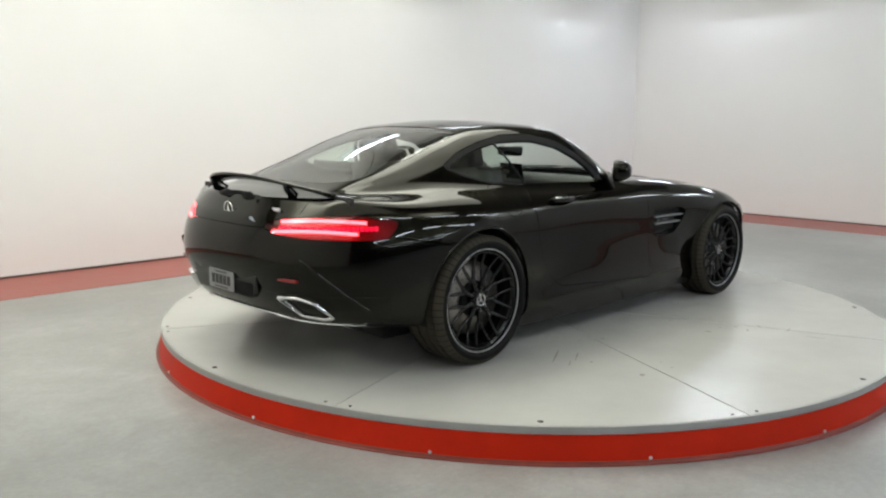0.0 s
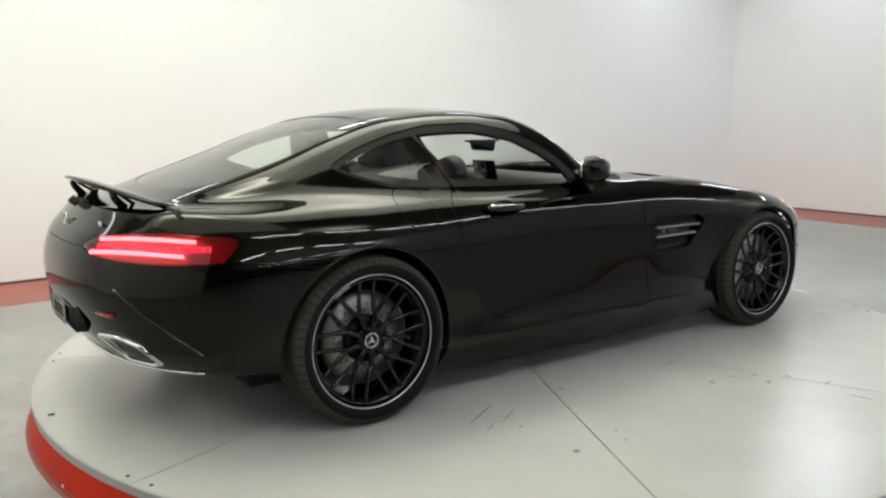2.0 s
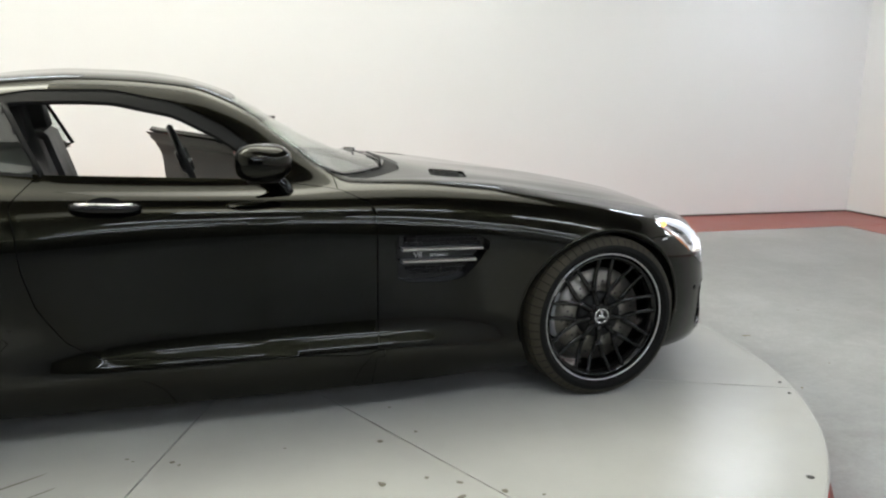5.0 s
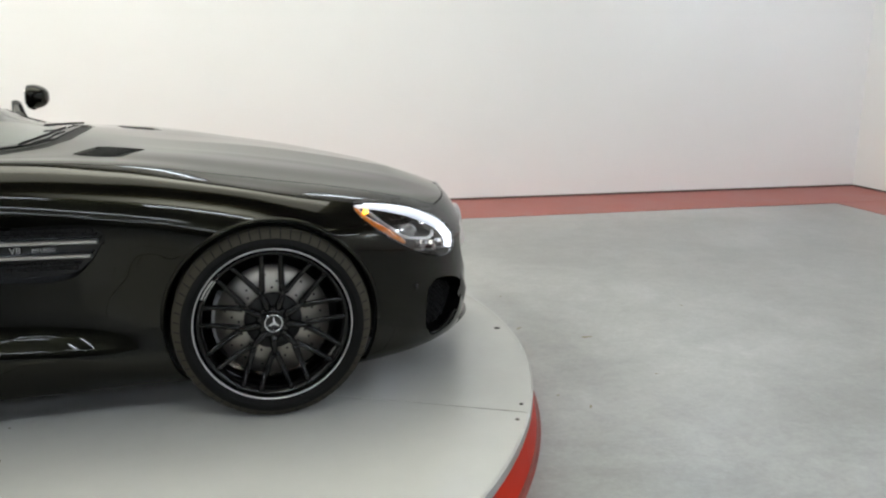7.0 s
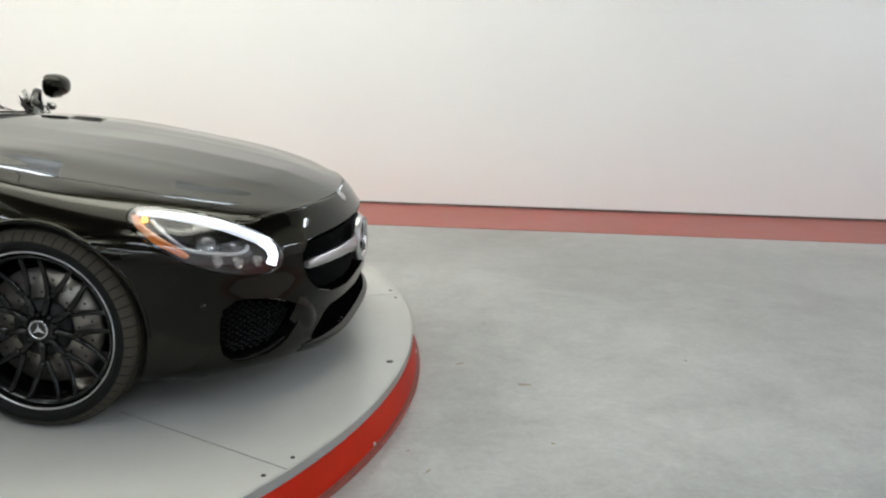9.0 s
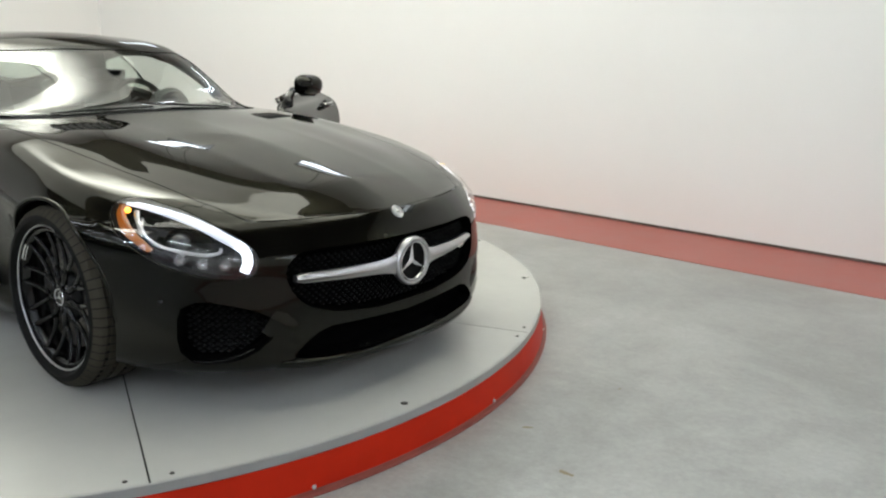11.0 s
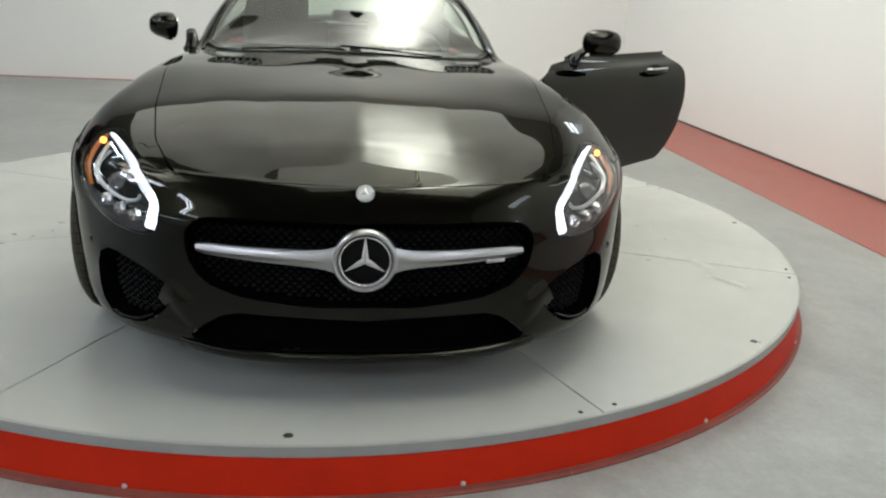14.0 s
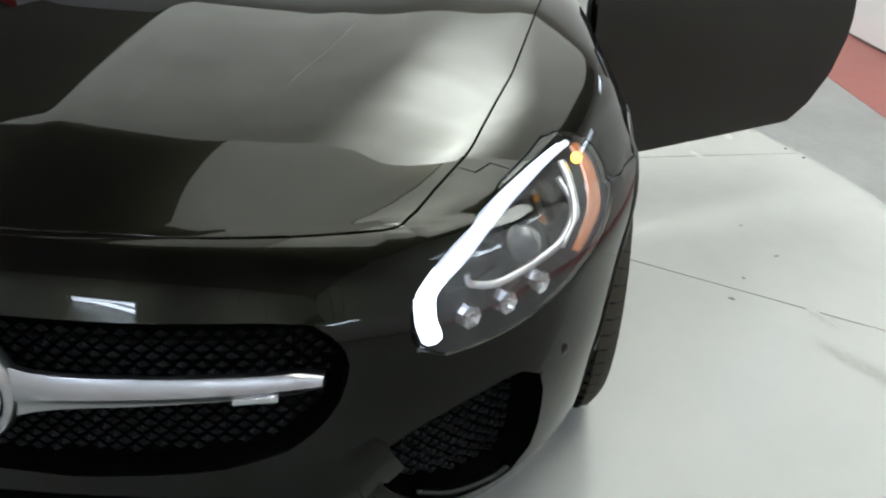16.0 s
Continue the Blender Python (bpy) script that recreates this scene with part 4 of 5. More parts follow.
    part("emblem", three_arms(0.025, 0.006, 0.004, lambda u, v, w: (u, h - 0.046 + w, v)), M_chrome, cap, "plain chrome three-armed emblem")
    disc = part("brake_disc", lathe([(0.095, -0.012), (0.193, -0.012), (0.195, 0.0), (0.193, 0.012), (0.098, 0.012)], 64), M_disc, root, "drilled steel brake disc")
    disc.location = (0, 0.03, 0)
    part("disc_bell", lathe([(0.098, 0.010), (0.094, 0.034), (0.05, 0.036), (0.0, 0.036)], 48), M_black, disc, "dark disc bell")
    holes = bmesh.new()
    for k in range(16):
        for j, rr in enumerate((0.115, 0.138, 0.163)):
            a = 2 * math.pi * (k + 0.33 * j) / 16
            c = Vector((rr * math.cos(a), 0.0125, rr * math.sin(a)))
            ring = [holes.verts.new(c + Vector((0.0045 * math.cos(b), 0, 0.0045 * math.sin(b)))) for b in (2 * math.pi * i / 8 for i in range(8))]
            holes.faces.new(ring)
    tagged(part("drill_holes", holes, M_black, disc, smooth=False), kind="stuff")
    cal = bmesh.new()
    lathe([(0.125, -0.035), (0.195, -0.035), (0.205, -0.02), (0.205, 0.028), (0.19, 0.040), (0.135, 0.040), (0.125, 0.03)], 16, bm=cal, close=True, start=-0.45 if front else 2.65, sweep=0.95)
    part("brake_caliper", cal, M_caliper, root, "grey brake caliper")
    return root


def three_arms(r, w, d, to):
    """A flat three-armed shape that comes to a ridge."""
    bm = bmesh.new()
    mid = bm.verts.new(to(0, 0, d))
    outer = []
    for k in range(3):
        a = math.pi / 2 + 2 * math.pi * k / 3
        tip = bm.verts.new(to(r * math.cos(a), r * math.sin(a), 0.2 * d))
        b = a + math.pi / 3
        notch = bm.verts.new(to(w * math.cos(b), w * math.sin(b), 0))
        outer += [tip, notch]
    for i in range(6):
        bm.faces.new((mid, outer[i], outer[(i + 1) % 6]))
    bmesh.ops.recalc_face_normals(bm, faces=bm.faces)
    return bm


def mount(ob, m):
    ob.matrix_local = m
    return ob


def copy_part(ob, m):
    c = copy_thing(ob, m)
    c.parent = ob.parent
    return c


FW, RW = wheel(True), wheel(False)
# built facing +y: the right-hand ones are turned about the upright axis
mount(FW, pose(1.283, 0.842, 0.333))
mount(RW, pose(-1.297, 0.820, 0.343))
copy_part(FW, pose(1.283, -0.842, 0.333, 0, 0, 180))
copy_part(RW, pose(-1.297, -0.820, 0.343, 0, 0, 180))
for x, z, r in ((1.283, 0.335, 0.362), (-1.297, 0.350, 0.378)):
    for s in (-1, 1):
        bm = lathe([(r, 0.905), (r + 0.006, 0.80), (r + 0.006, 0.50), (0.05, 0.48)], 40, start=-0.25, sweep=math.pi + 0.5)
        for v in bm.verts:
            v.co = Vector((v.co.x + x, s * v.co.y, v.co.z + z))
        part("wheel_liner", bm, M_black, body)

# rolled lips round the wheel arches
for x, z, r in ((1.283, 0.335, 0.3615), (-1.297, 0.350, 0.3775)):
    for s in (-1, 1):
        pts = []
        for i in range(41):
            a = radians(-2 + 184 * i / 40)
            hit, nrm, _, _ = SKIN_TREE.ray_cast(Vector((x + r * math.cos(a), 0.5 * s, z + r * math.sin(a))), Vector((0, s, 0)))
            if hit is not None:
                pts.append(hit - Vector((0, 0.003 * s, 0)))
        part("arch_lip", sweep_tube(pts, 0.0075, 8), M_paint, body)

# ---- doors ----
def door(side):
    d = panel("door", "door" + side, M_paint, car, "closed black door" if side == "R" else "black driver's door swung wide open", thick=0.03)
    sg = -1 if side == "R" else 1
    card = inner("door_card", ["door" + side], M_trim, d, 0.055, "dark grey padded door lining")
    # sill cap along the window slot
    pts = [on_side(-0.77 + 0.128 * i, 0.905 - 0.003 * i, sg, -0.012) for i in range(7)]
    part("window_seal", sweep_tube(pts, 0.012, 6), M_black, d)
    # handle: a recessed cup and a grip that stands off
    c = on_side(-0.578, 0.818, sg, 0)
    ax = (on_side(-0.48, 0.815, sg) - on_side(-0.67, 0.821, sg)).normalized()
    out = Vector((0, sg, 0))
    up = Vector((0, 0, 1))
    grip = [c + ax * u + out * (0.010 + 0.026 * (1 - (abs(u) / 0.105) ** 3)) + up * 0.004 for u in (-0.105, -0.09, -0.05, 0.0, 0.05, 0.09, 0.105)]
    h = part("door_handle", sweep_tube(grip, [0.010, 0.016, 0.018, 0.018, 0.018, 0.016, 0.010], 10), M_gloss, d, "gloss black pull handle with a chrome strip")
    part("chrome_strip", sweep_tube([p + up * 0.009 + out * 0.006 for p in grip[1:-1]], 0.0085, 6), M_chrome, h)
    cup = bmesh.new()
    ring = [cup.verts.new(c + ax * (0.070 * math.cos(a)) + up * (0.040 * math.sin(a) - 0.004) + out * 0.0015) for a in (2 * math.pi * i / 24 for i in range(24))]
    ctr = cup.verts.new(c - out * 0.004)
    for i in range(24):
        cup.faces.new((ring[i], ring[(i + 1) % 24], ctr))
    part("handle_cup", cup, M_black, d)
    # wing mirror folded in along the door, on a stout foot
    foot = [on_side(0.030, 0.858, sg, -0.03), on_side(0.020, 0.864, sg, 0.006), on_side(-0.005, 0.872, sg, 0.016) + up * 0.012, on_side(-0.04, 0.872, sg, 0.026) + up * 0.032, on_side(-0.07, 0.872, sg, 0.034) + up * 0.050]
    part("mirror_foot", sweep_tube(foot, [0.040, 0.036, 0.032, 0.028, 0.024], 14, flat=0.62), M_gloss, d)
    bm = bmesh.new()
    bmesh.ops.create_uvsphere(bm, u_segments=32, v_segments=20, radius=1.0)
    sgn = lambda q, e: math.copysign(abs(q) ** e, q)
    for v in bm.verts:
        x, y, z = v.co
        x = -0.25 + (x + 0.25) * 0.2 if x < -0.25 else x
        shape = 1 - 0.12 * max(x, 0)
        v.co = Vector((0.078 * sgn(x, 0.85), 0.102 * sgn(y, 0.72) * shape, 0.065 * sgn(z, 0.72) * shape))
    m = part("mirror_housing", bm, M_paint, d, "rounded black mirror housing folded in")
    m.matrix_local = Matrix.Translation((-0.078, -0.930, 0.968) if sg < 0 else (-0.065, 0.900, 0.975)) @ Matrix.Rotation(radians(62 * sg), 4, "Z")
    gl = prism(rounded([(-0.078, -0.040), (0.078, -0.036), (0.088, 0.02), (0.075, 0.042), (-0.075, 0.042), (-0.088, 0.0)], 0.03), 0.003, to=lambda u, v, w: (-0.031 - w, u, v))
    part("mirror_glass", gl, M_mirror, m, "silvered mirror glass", smooth=False)
    part("mirror_lamp", sweep_tube([(0.069 - 0.058 * abs((t - 4) / 4) ** 2.4, -0.092 + 0.184 * t / 8, -0.020) for t in range(9)], 0.0045, 6, flat=0.6), M_chrome, m, "thin bright indicator strip")
    part("mirror_seam", sweep_tube([(0.0675 - 0.060 * abs((t - 4) / 4) ** 2.4, -0.090 + 0.180 * t / 8, -0.029) for t in range(9)], 0.004, 6), M_black, m)
    part("mirror_base", sweep_tube([(0.0, -0.06, -0.052), (0.0, 0.06, -0.055)], 0.016, 8), M_black, m)
    return d


M_trim = material("dark_trim", (0.028, 0.027, 0.027), 0.55, vary=0.2, scale=20, bump=0.2, bump_scale=200)
M_mirror = material("mirror_silver", (0.9, 0.9, 0.9), 0.02, 1.0)
M_leather = material("black_leather", (0.03, 0.029, 0.028), 0.42, vary=0.15, scale=12, bump=0.25, bump_scale=180)
M_red_lens = glass_material("red_lens", (0.92, 0.30, 0.36))
M_red_bar = material("tail_bar", (0.8, 0.1, 0.1), 0.3, emit=(1.0, 0.20, 0.20), power=9.0)
M_red_mid = material("tail_mid", (0.5, 0.01, 0.05), 0.25, emit=(1.0, 0.02, 0.12), power=1.3)
M_red_dark = material("tail_red", (0.25, 0.008, 0.01), 0.2, coat=0.5)
M_plate_w = material("plate_white", (0.24, 0.24, 0.25), 0.4)
M_screen = material("display_black", (0.01, 0.01, 0.012), 0.1)
M_glowred = material("dial_red", (0.4, 0.01, 0.02), 0.4, emit=(1, 0.05, 0.08), power=0.05)
M_bulb = material("projector_glass", (0.05, 0.052, 0.058), 0.06, coat=1.0)
M_bead = material("bead_glass", (0.75, 0.77, 0.82), 0.15, emit=(0.88, 0.92, 1.0), power=2.2)
M_crystal = material("faceted_reflector", (0.62, 0.62, 0.63), 0.10, 1.0)
M_amber_on = material("amber_lamp_on", (0.9, 0.4, 0.05), 0.3, emit=(1.0, 0.42, 0.04), power=5.0)

door("R")
door_left = door("L")
HINGE = Vector((0.40, 0.90, 0))
door_left.matrix_local = Matrix.Translation(HINGE + Vector((0, 0, 0.015))) @ Matrix.Rotation(radians(-56.7), 4, "Z") @ Matrix.Translation(-HINGE)


# ---- headlights ----
def smooth_path(pts, n=4):
    out = []
    ext = [pts[0] * 2 - pts[1]] + pts + [pts[-1] * 2 - pts[-2]]
    for i in range(1, len(ext) - 2):
        out += [catmull(ext[i - 1], ext[i], ext[i + 1], ext[i + 2], j / n) for j in range(n)]
    return out + [pts[-1]]


for s, sg in (("R", -1), ("L", 1)):
    lens = panel("headlight", "headlight" + s, M_lens, car, "lit headlight with a white light bar and amber marker", gap=0.003, thick=0.008)
    lens.visible_shadow = False
    inner("lamp_housing", ["headlight" + s], M_gloss, lens, 0.075)
    F = lambda p, z, d=0.0: on_front(p, z, sg, d)
    bar = smooth_path([F(.945, .716, -.014), F(.88, .707, -.014), F(.80, .691, -.016), F(.715, .666, -.018), F(.628, .623, -.020), F(.574, .584, -.021), F(.563, .548, -.021), F(.574, .502, -.021)], 5)
    wide = [0.0060 + 0.0110 * min(1, i / 20) for i in range(len(bar))]
    k = len(bar) - 13
    upper = part("light_bar", sweep_tube(bar[:k + 1], wide[:k + 1], 8, flat=1.0), M_soft_led, lens, "glowing white daytime light")
    part("light_hook", sweep_tube(bar[k:], wide[k:], 8, flat=1.0), M_white_led, lens, "brighter lower end of the daytime light")
    beads = bmesh.new()
    for i in range(3, len(bar) - 8):
        p, q = bar[i], bar[i + 1]
        n = (p - F(.8, .64, -.14)).normalized()
        for u in (0.15, 0.65):
            c = p.lerp(q, u) + n * (wide[i] - 0.001)
            sweep_tube([c - Vector((0, 0, 0.006)), c + Vector((0, 0, 0.006))], 0.0032, 6, beads)
    tagged(part("light_beads", beads, M_bead, upper, "row of small light beads"), kind="stuff")
    # projector in its chrome eyebrow
    c = F(.762, .622, -.055)
    nrm = (F(.762, .622, 0) - F(.762, .622, -.05)).normalized()
    q = nrm.to_track_quat("Z", "Y").to_matrix().to_4x4()
    bowl = lathe([(0.0, -0.01), (0.040, -0.006), (0.048, 0.012)], 28, "z")
    b = part("projector_bowl", bowl, M_gloss, lens)
    b.matrix_local = Matrix.Translation(c) @ q
    pl = lathe([(0.0, 0.030), (0.015, 0.027), (0.028, 0.015), (0.032, 0.0), (0.034, 0.0)], 28, "z")
    p = part("projector_lens", pl, M_bulb, lens, "round glass projector lens")
    p.matrix_local = Matrix.Translation(c) @ q
    brow = smooth_path([F(.885, .684, -.03), F(.872, .645, -.03), F(.825, .603, -.032), F(.755, .574, -.034), F(.685, .566, -.034), F(.642, .577, -.034), F(.636, .592, -.03)], 4)
    part("chrome_eyebrow", sweep_tube(brow, 0.0065, 8, flat=0.8), M_satin, lens, "satin silver bezel under the projector")
    stay = smooth_path([F(.905, .700, -.020), F(.893, .672, -.020), F(.862, .632, -.022), F(.815, .590, -.024)], 4)
    part("inner_bezel", sweep_tube(stay, [0.010] * 4 + [0.008] * (len(stay) - 8) + [0.004] * 4, 8, flat=0.5), M_satin, lens, "silver band beside the marker")
    for k, (ph, z) in enumerate(((.628, .527), (.690, .533), (.755, .547))):
        bm = bmesh.new()
        lathe([(0.0, 0.006), (0.008, 0.012), (0.013, 0.004), (0.019, 0.009), (0.0205, -0.006), (0.0205, -0.02)], 7, "z", bm)
        cn = (F(ph, z, 0) - F(ph, z, -.05)).normalized()
        part("reflector_cell", bm, M_crystal, lens, "faceted round reflector", smooth=False).matrix_local = Matrix.Translation(F(ph, z, -.020)) @ cn.to_track_quat("Z", "Y").to_matrix().to_4x4()
    outer = smooth_path([F(.966, .712, -.010), F(.962, .680, -.010), F(.925, .632, -.011), F(.875, .592, -.012), F(.845, .570, -.013)], 4)
    innr = smooth_path([F(.945, .711, -.012), F(.934, .682, -.012), F(.895, .640, -.013), F(.855, .604, -.013), F(.832, .578, -.014)], 4)
    bm = bmesh.new()
    strip = [[bm.verts.new(p) for p in (a, a.lerp(b, 0.5) + (a - F(.8, .64, -.12)).normalized() * 0.003, b, b - (a - F(.8, .64, -.12)).normalized() * 0.004)] for a, b in zip(outer, innr)]
    for a, b in zip(strip, strip[1:]):
        for k in range(3):
            bm.faces.new((a[k], a[k + 1], b[k + 1], b[k]))
    bmesh.ops.recalc_face_normals(bm, faces=bm.faces)
    part("amber_marker", bm, M_amber, lens, "amber side marker")
    bm = bmesh.new()
    bmesh.ops.create_uvsphere(bm, u_segments=12, v_segments=8, radius=0.010)
    part("amber_lamp", bm, M_amber_on, lens, "lit amber lamp").location = F(.93, .695, -.008)

# ---- tail lights ----
for s, sg in (("R", -1), ("L", 1)):
    lens = panel("taillight", "taillight" + s, M_red_lens, car, "lit red tail light with two glowing bars", gap=0.003, thick=0.008)
    lens.visible_shadow = False
    inner("lamp_housing", ["taillight" + s], M_red_dark, lens, 0.03)
    T = lambda p, z, d=-0.010: on_front(p, z, sg, d, True)
    for z0, a, b in ((0.788, 0.345, 0.69), (0.737, 0.315, 0.66)):
        pts = [T(a + (b - a) * i / 12, z0 + 0.010 * math.sin(math.pi * i / 12)) for i in range(13)]
        part("light_bar", sweep_tube(pts, 0.0075, 8), M_red_bar, lens, "glowing red bar")
    bm = bmesh.new()
    for i in range(22):
        p0 = 0.34 + 0.40 * i / 22
        c0, c1 = T(p0, 0.762, -0.018), T(p0 + 0.014, 0.762, -0.018)
        sweep_tube([c0, c1], 0.012, 6, bm)
    part("light_cells", bm, M_red_mid, lens)

# ---- grille, badge and bumper openings ----
def mesh_insert(name, parent, keys, depth, studs, label):
    g = inner(name, keys, M_hollow_shade, parent, depth, label)
    bm = bmesh.new()
    for p, n in studs:
        t = n.to_track_quat("Z", "Y").to_matrix()
        top = bm.verts.new(p + n * 0.006)
        ring = [bm.verts.new(p + t @ Vector((0.0105 * math.cos(a), 0.0075 * math.sin(a), 0))) for a in (0, math.pi / 2, math.pi, 3 * math.pi / 2)]
        for i in range(4):
            bm.faces.new((ring[i], ring[(i + 1) % 4], top))
    tagged(part("grille_studs", bm, M_stud, g, smooth=False), kind="stuff")
    return g


def studs_for(test, y0, y1, z0, z1, dy, dz, depth, side=0):
    out = []
    row = 0
    z = z0
    while z < z1:
        y = y0 + (dy / 2 if row % 2 else 0)
        while y < y1:
            if test(abs(y), z) < -0.012:
                h, n, _, _ = SKIN_TREE.ray_cast(Vector((4, y, z)), Vector((-1, 0, 0)))
                out.append((h - n * (depth - 0.003), n))
            y += dy
        z += dz
        row += 1
    return out


mesh_insert("grille_mesh", front_bumper, ["grille"], 0.045, studs_for(GRILLE, -0.5, 0.5, 0.32, 0.6, 0.027, 0.0125, 0.045), "black honeycomb grille mesh")
for s, sg in (("R", -1), ("L", 1)):
    a, b = (-0.87, -0.46) if sg < 0 else (0.46, 0.87)
    mesh_insert("intake_mesh", front_bumper, ["intake" + s], 0.055, studs_for(INTAKE, a, b, 0.19, 0.44, 0.022, 0.011, 0.055), "black honeycomb mesh in the side intake")
    # body-coloured fin between the side intake and the lower opening
    bm = bmesh.new()
    ridge = [(.575, .352, .001), (.552, .330, .008), (.528, .300, .013), (.505, .268, .008), (.49, .240, .001)]
    rows = []
    for y, z, d in ridge:
        a, b, c = on_nose(sg * (y + .03), max(z - .055, .19), -0.006), on_nose(sg * y, z, d), on_nose(sg * (y - .035), z + .035, -0.003)
        rows.append([bm.verts.new(p) for p in (a, a.lerp(b, .6) + Vector((.003, 0, 0)), b, b.lerp(c, .4) + Vector((.002, 0, 0)), c)])
    for p, r in zip(rows, rows[1:]):
        for k in range(4):
            bm.faces.new((p[k], p[k + 1], r[k + 1], r[k]))
    bmesh.ops.recalc_face_normals(bm, faces=bm.faces)
    part("bumper_fin", bm, M_paint, front_bumper)
    lip = smooth_path([on_nose(sg * y, z, -0.012) for y, z in ((.625, .238), (.68, .208), (.74, .192), (.775, .196))], 5)
    part("intake_blade", sweep_tube(lip, 0.010, 8, flat=0.5), M_gloss, front_bumper)
# plain near-black backing and side walls put the openings' darkness into the colour
inner("lower_backing", ["low_intake"], M_hollow_shade, front_bumper, 0.05)
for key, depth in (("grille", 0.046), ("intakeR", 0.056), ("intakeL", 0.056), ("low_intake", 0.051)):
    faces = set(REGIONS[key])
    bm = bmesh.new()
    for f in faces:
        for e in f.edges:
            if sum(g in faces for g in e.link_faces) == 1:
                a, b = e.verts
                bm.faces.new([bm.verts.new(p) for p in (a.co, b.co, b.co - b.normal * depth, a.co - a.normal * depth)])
    part("opening_wall", bm, M_hollow_shade, front_bumper, smooth=False)

SX = 2.160
bar_root = part("grille_bar", lathe([(0.076, 0.0), (0.079, 0.012), (0.085, 0.017), (0.091, 0.012), (0.094, -0.004), (0.088, -0.02), (0.078, -0.02)], 64, "x", close=True), M_satin, front_bumper, "satin silver bar with a round emblem ring")
bar_root.location = (SX, 0, 0.463)
part("chrome_ring", lathe([(0.0665, 0.004), (0.0695, 0.012), (0.073, 0.015), (0.075, 0.010)], 64, "x"), M_chrome, bar_root)
part("emblem_disc", lathe([(0.0, -0.006), (0.079, -0.004)], 48, "x"), M_stud, bar_root)
part("emblem", three_arms(0.0735, 0.0120, 0.014, lambda u, v, w: (w - 0.003, -u, v)), M_chrome, bar_root, "plain chrome three-armed emblem")
for sg in (-1, 1):
    bm = bmesh.new()
    n = 14
    rings = []
    for i in range(n + 1):
        t = i / n
        y = sg * (0.080 + 0.402 * t)
        x = on_nose(y, 0.478).x + 0.004 - 0.010 * t + (SX - on_nose(0, 0.478).x) * (1 - t) ** 2
        hh = 0.0225 + 0.018 * math.exp(-t * 9) - 0.006 * max(0, (t - 0.35) / 0.65)
        hh *= 1.0 if t < 0.96 else 0.7
        zc = 0.470 + 0.003 * t
        prof = [(-0.016, 0.9), (-0.002, 1.0), (0.006, 0.55), (0.008, -0.15), (0.002, -0.35), (-0.004, -1.0), (-0.018, -0.9)]
        rings.append([bm.verts.new((x - SX + px, y, zc - 0.470 + pz * hh)) for px, pz in prof])
    for a, b in zip(rings, rings[1:]):
        for k in range(len(a)):
            j = (k + 1) % len(a)
            bm.faces.new((a[k], a[j], b[j], b[k]))
    bm.faces.new(rings[-1])
    bmesh.ops.recalc_face_normals(bm, faces=bm.faces)
    sharpen(part("bar_wing", bm, M_satin, bar_root), 50)
# small maker's badge on the nose and a plain bar on the grille
b = sharpen(part("nose_badge", lathe([(0.0, 0.003), (0.019, 0.003), (0.021, 0.0015), (0.024, 0.003), (0.027, 0.0)], 40, "z"), M_satin, front_bumper, "round chrome badge"), 12)
part("badge_disc", lathe([(0.0, 0.0036), (0.0185, 0.0036)], 32, "z"), M_caliper, b, smooth=False)
part("badge_emblem", three_arms(0.018, 0.004, 0.003, lambda u, v, w: (u, v, 0.004 + w)), M_chrome, b)
h, n, _, _ = SKIN_TREE.ray_cast(Vector((4, 0, 0.640)), Vector((-1, 0, 0)))
b.matrix_local = Matrix.Translation(h) @ n.to_track_quat("Z", "Y").to_matrix().to_4x4()
bp = on_nose(0.395, 0.444, -0.01)
part("small_badge", box_bm(-0.003, 0.003, -0.032, 0.032, -0.006, 0.006, 0.002), M_chrome, front_bumper, "plain small chrome badge").matrix_local = Matrix.Translation(bp) @ pose(0, 0, 0, 0, 0, 18)
# splitter blade along the bottom edge
bm = bmesh.new()
rings = []
for i in range(49):
    y = -0.54 + 1.08 * i / 48
    k = abs(y) / 0.54
    p = on_nose(y, 0.19)
    out, up = 0.016 * (1 - k**6), 0.022 * k**3
    prof = [(-0.035, 0.171), (out - 0.004, 0.162), (out, 0.156), (out - 0.002, 0.149), (out - 0.014, 0.131), (-0.07, 0.118)]
    rings.append([bm.verts.new((p.x + u, y, z + up)) for u, z in prof])
for a, b in zip(rings, rings[1:]):
    for k in range(len(a)):
        j = (k + 1) % len(a)
        bm.faces.new((a[k], a[j], b[j], b[k]))
bm.faces.new(rings[0])
bm.faces.new(rings[-1])
bmesh.ops.recalc_face_normals(bm, faces=bm.faces)
sharpen(part("splitter", bm, M_paint, front_bumper, "low black splitter lip"), 50)
for sg in (-1, 1):
    part("park_sensor", lathe([(0.0, 0.002), (0.010, 0.002), (0.012, 0.0)], 16, "x"), M_gloss, front_bumper).matrix_local = Matrix.Translation(on_side(1.80, 0.405, sg, 0.0)) @ pose(0, 0, 0, 0, 0, 40 * sg)

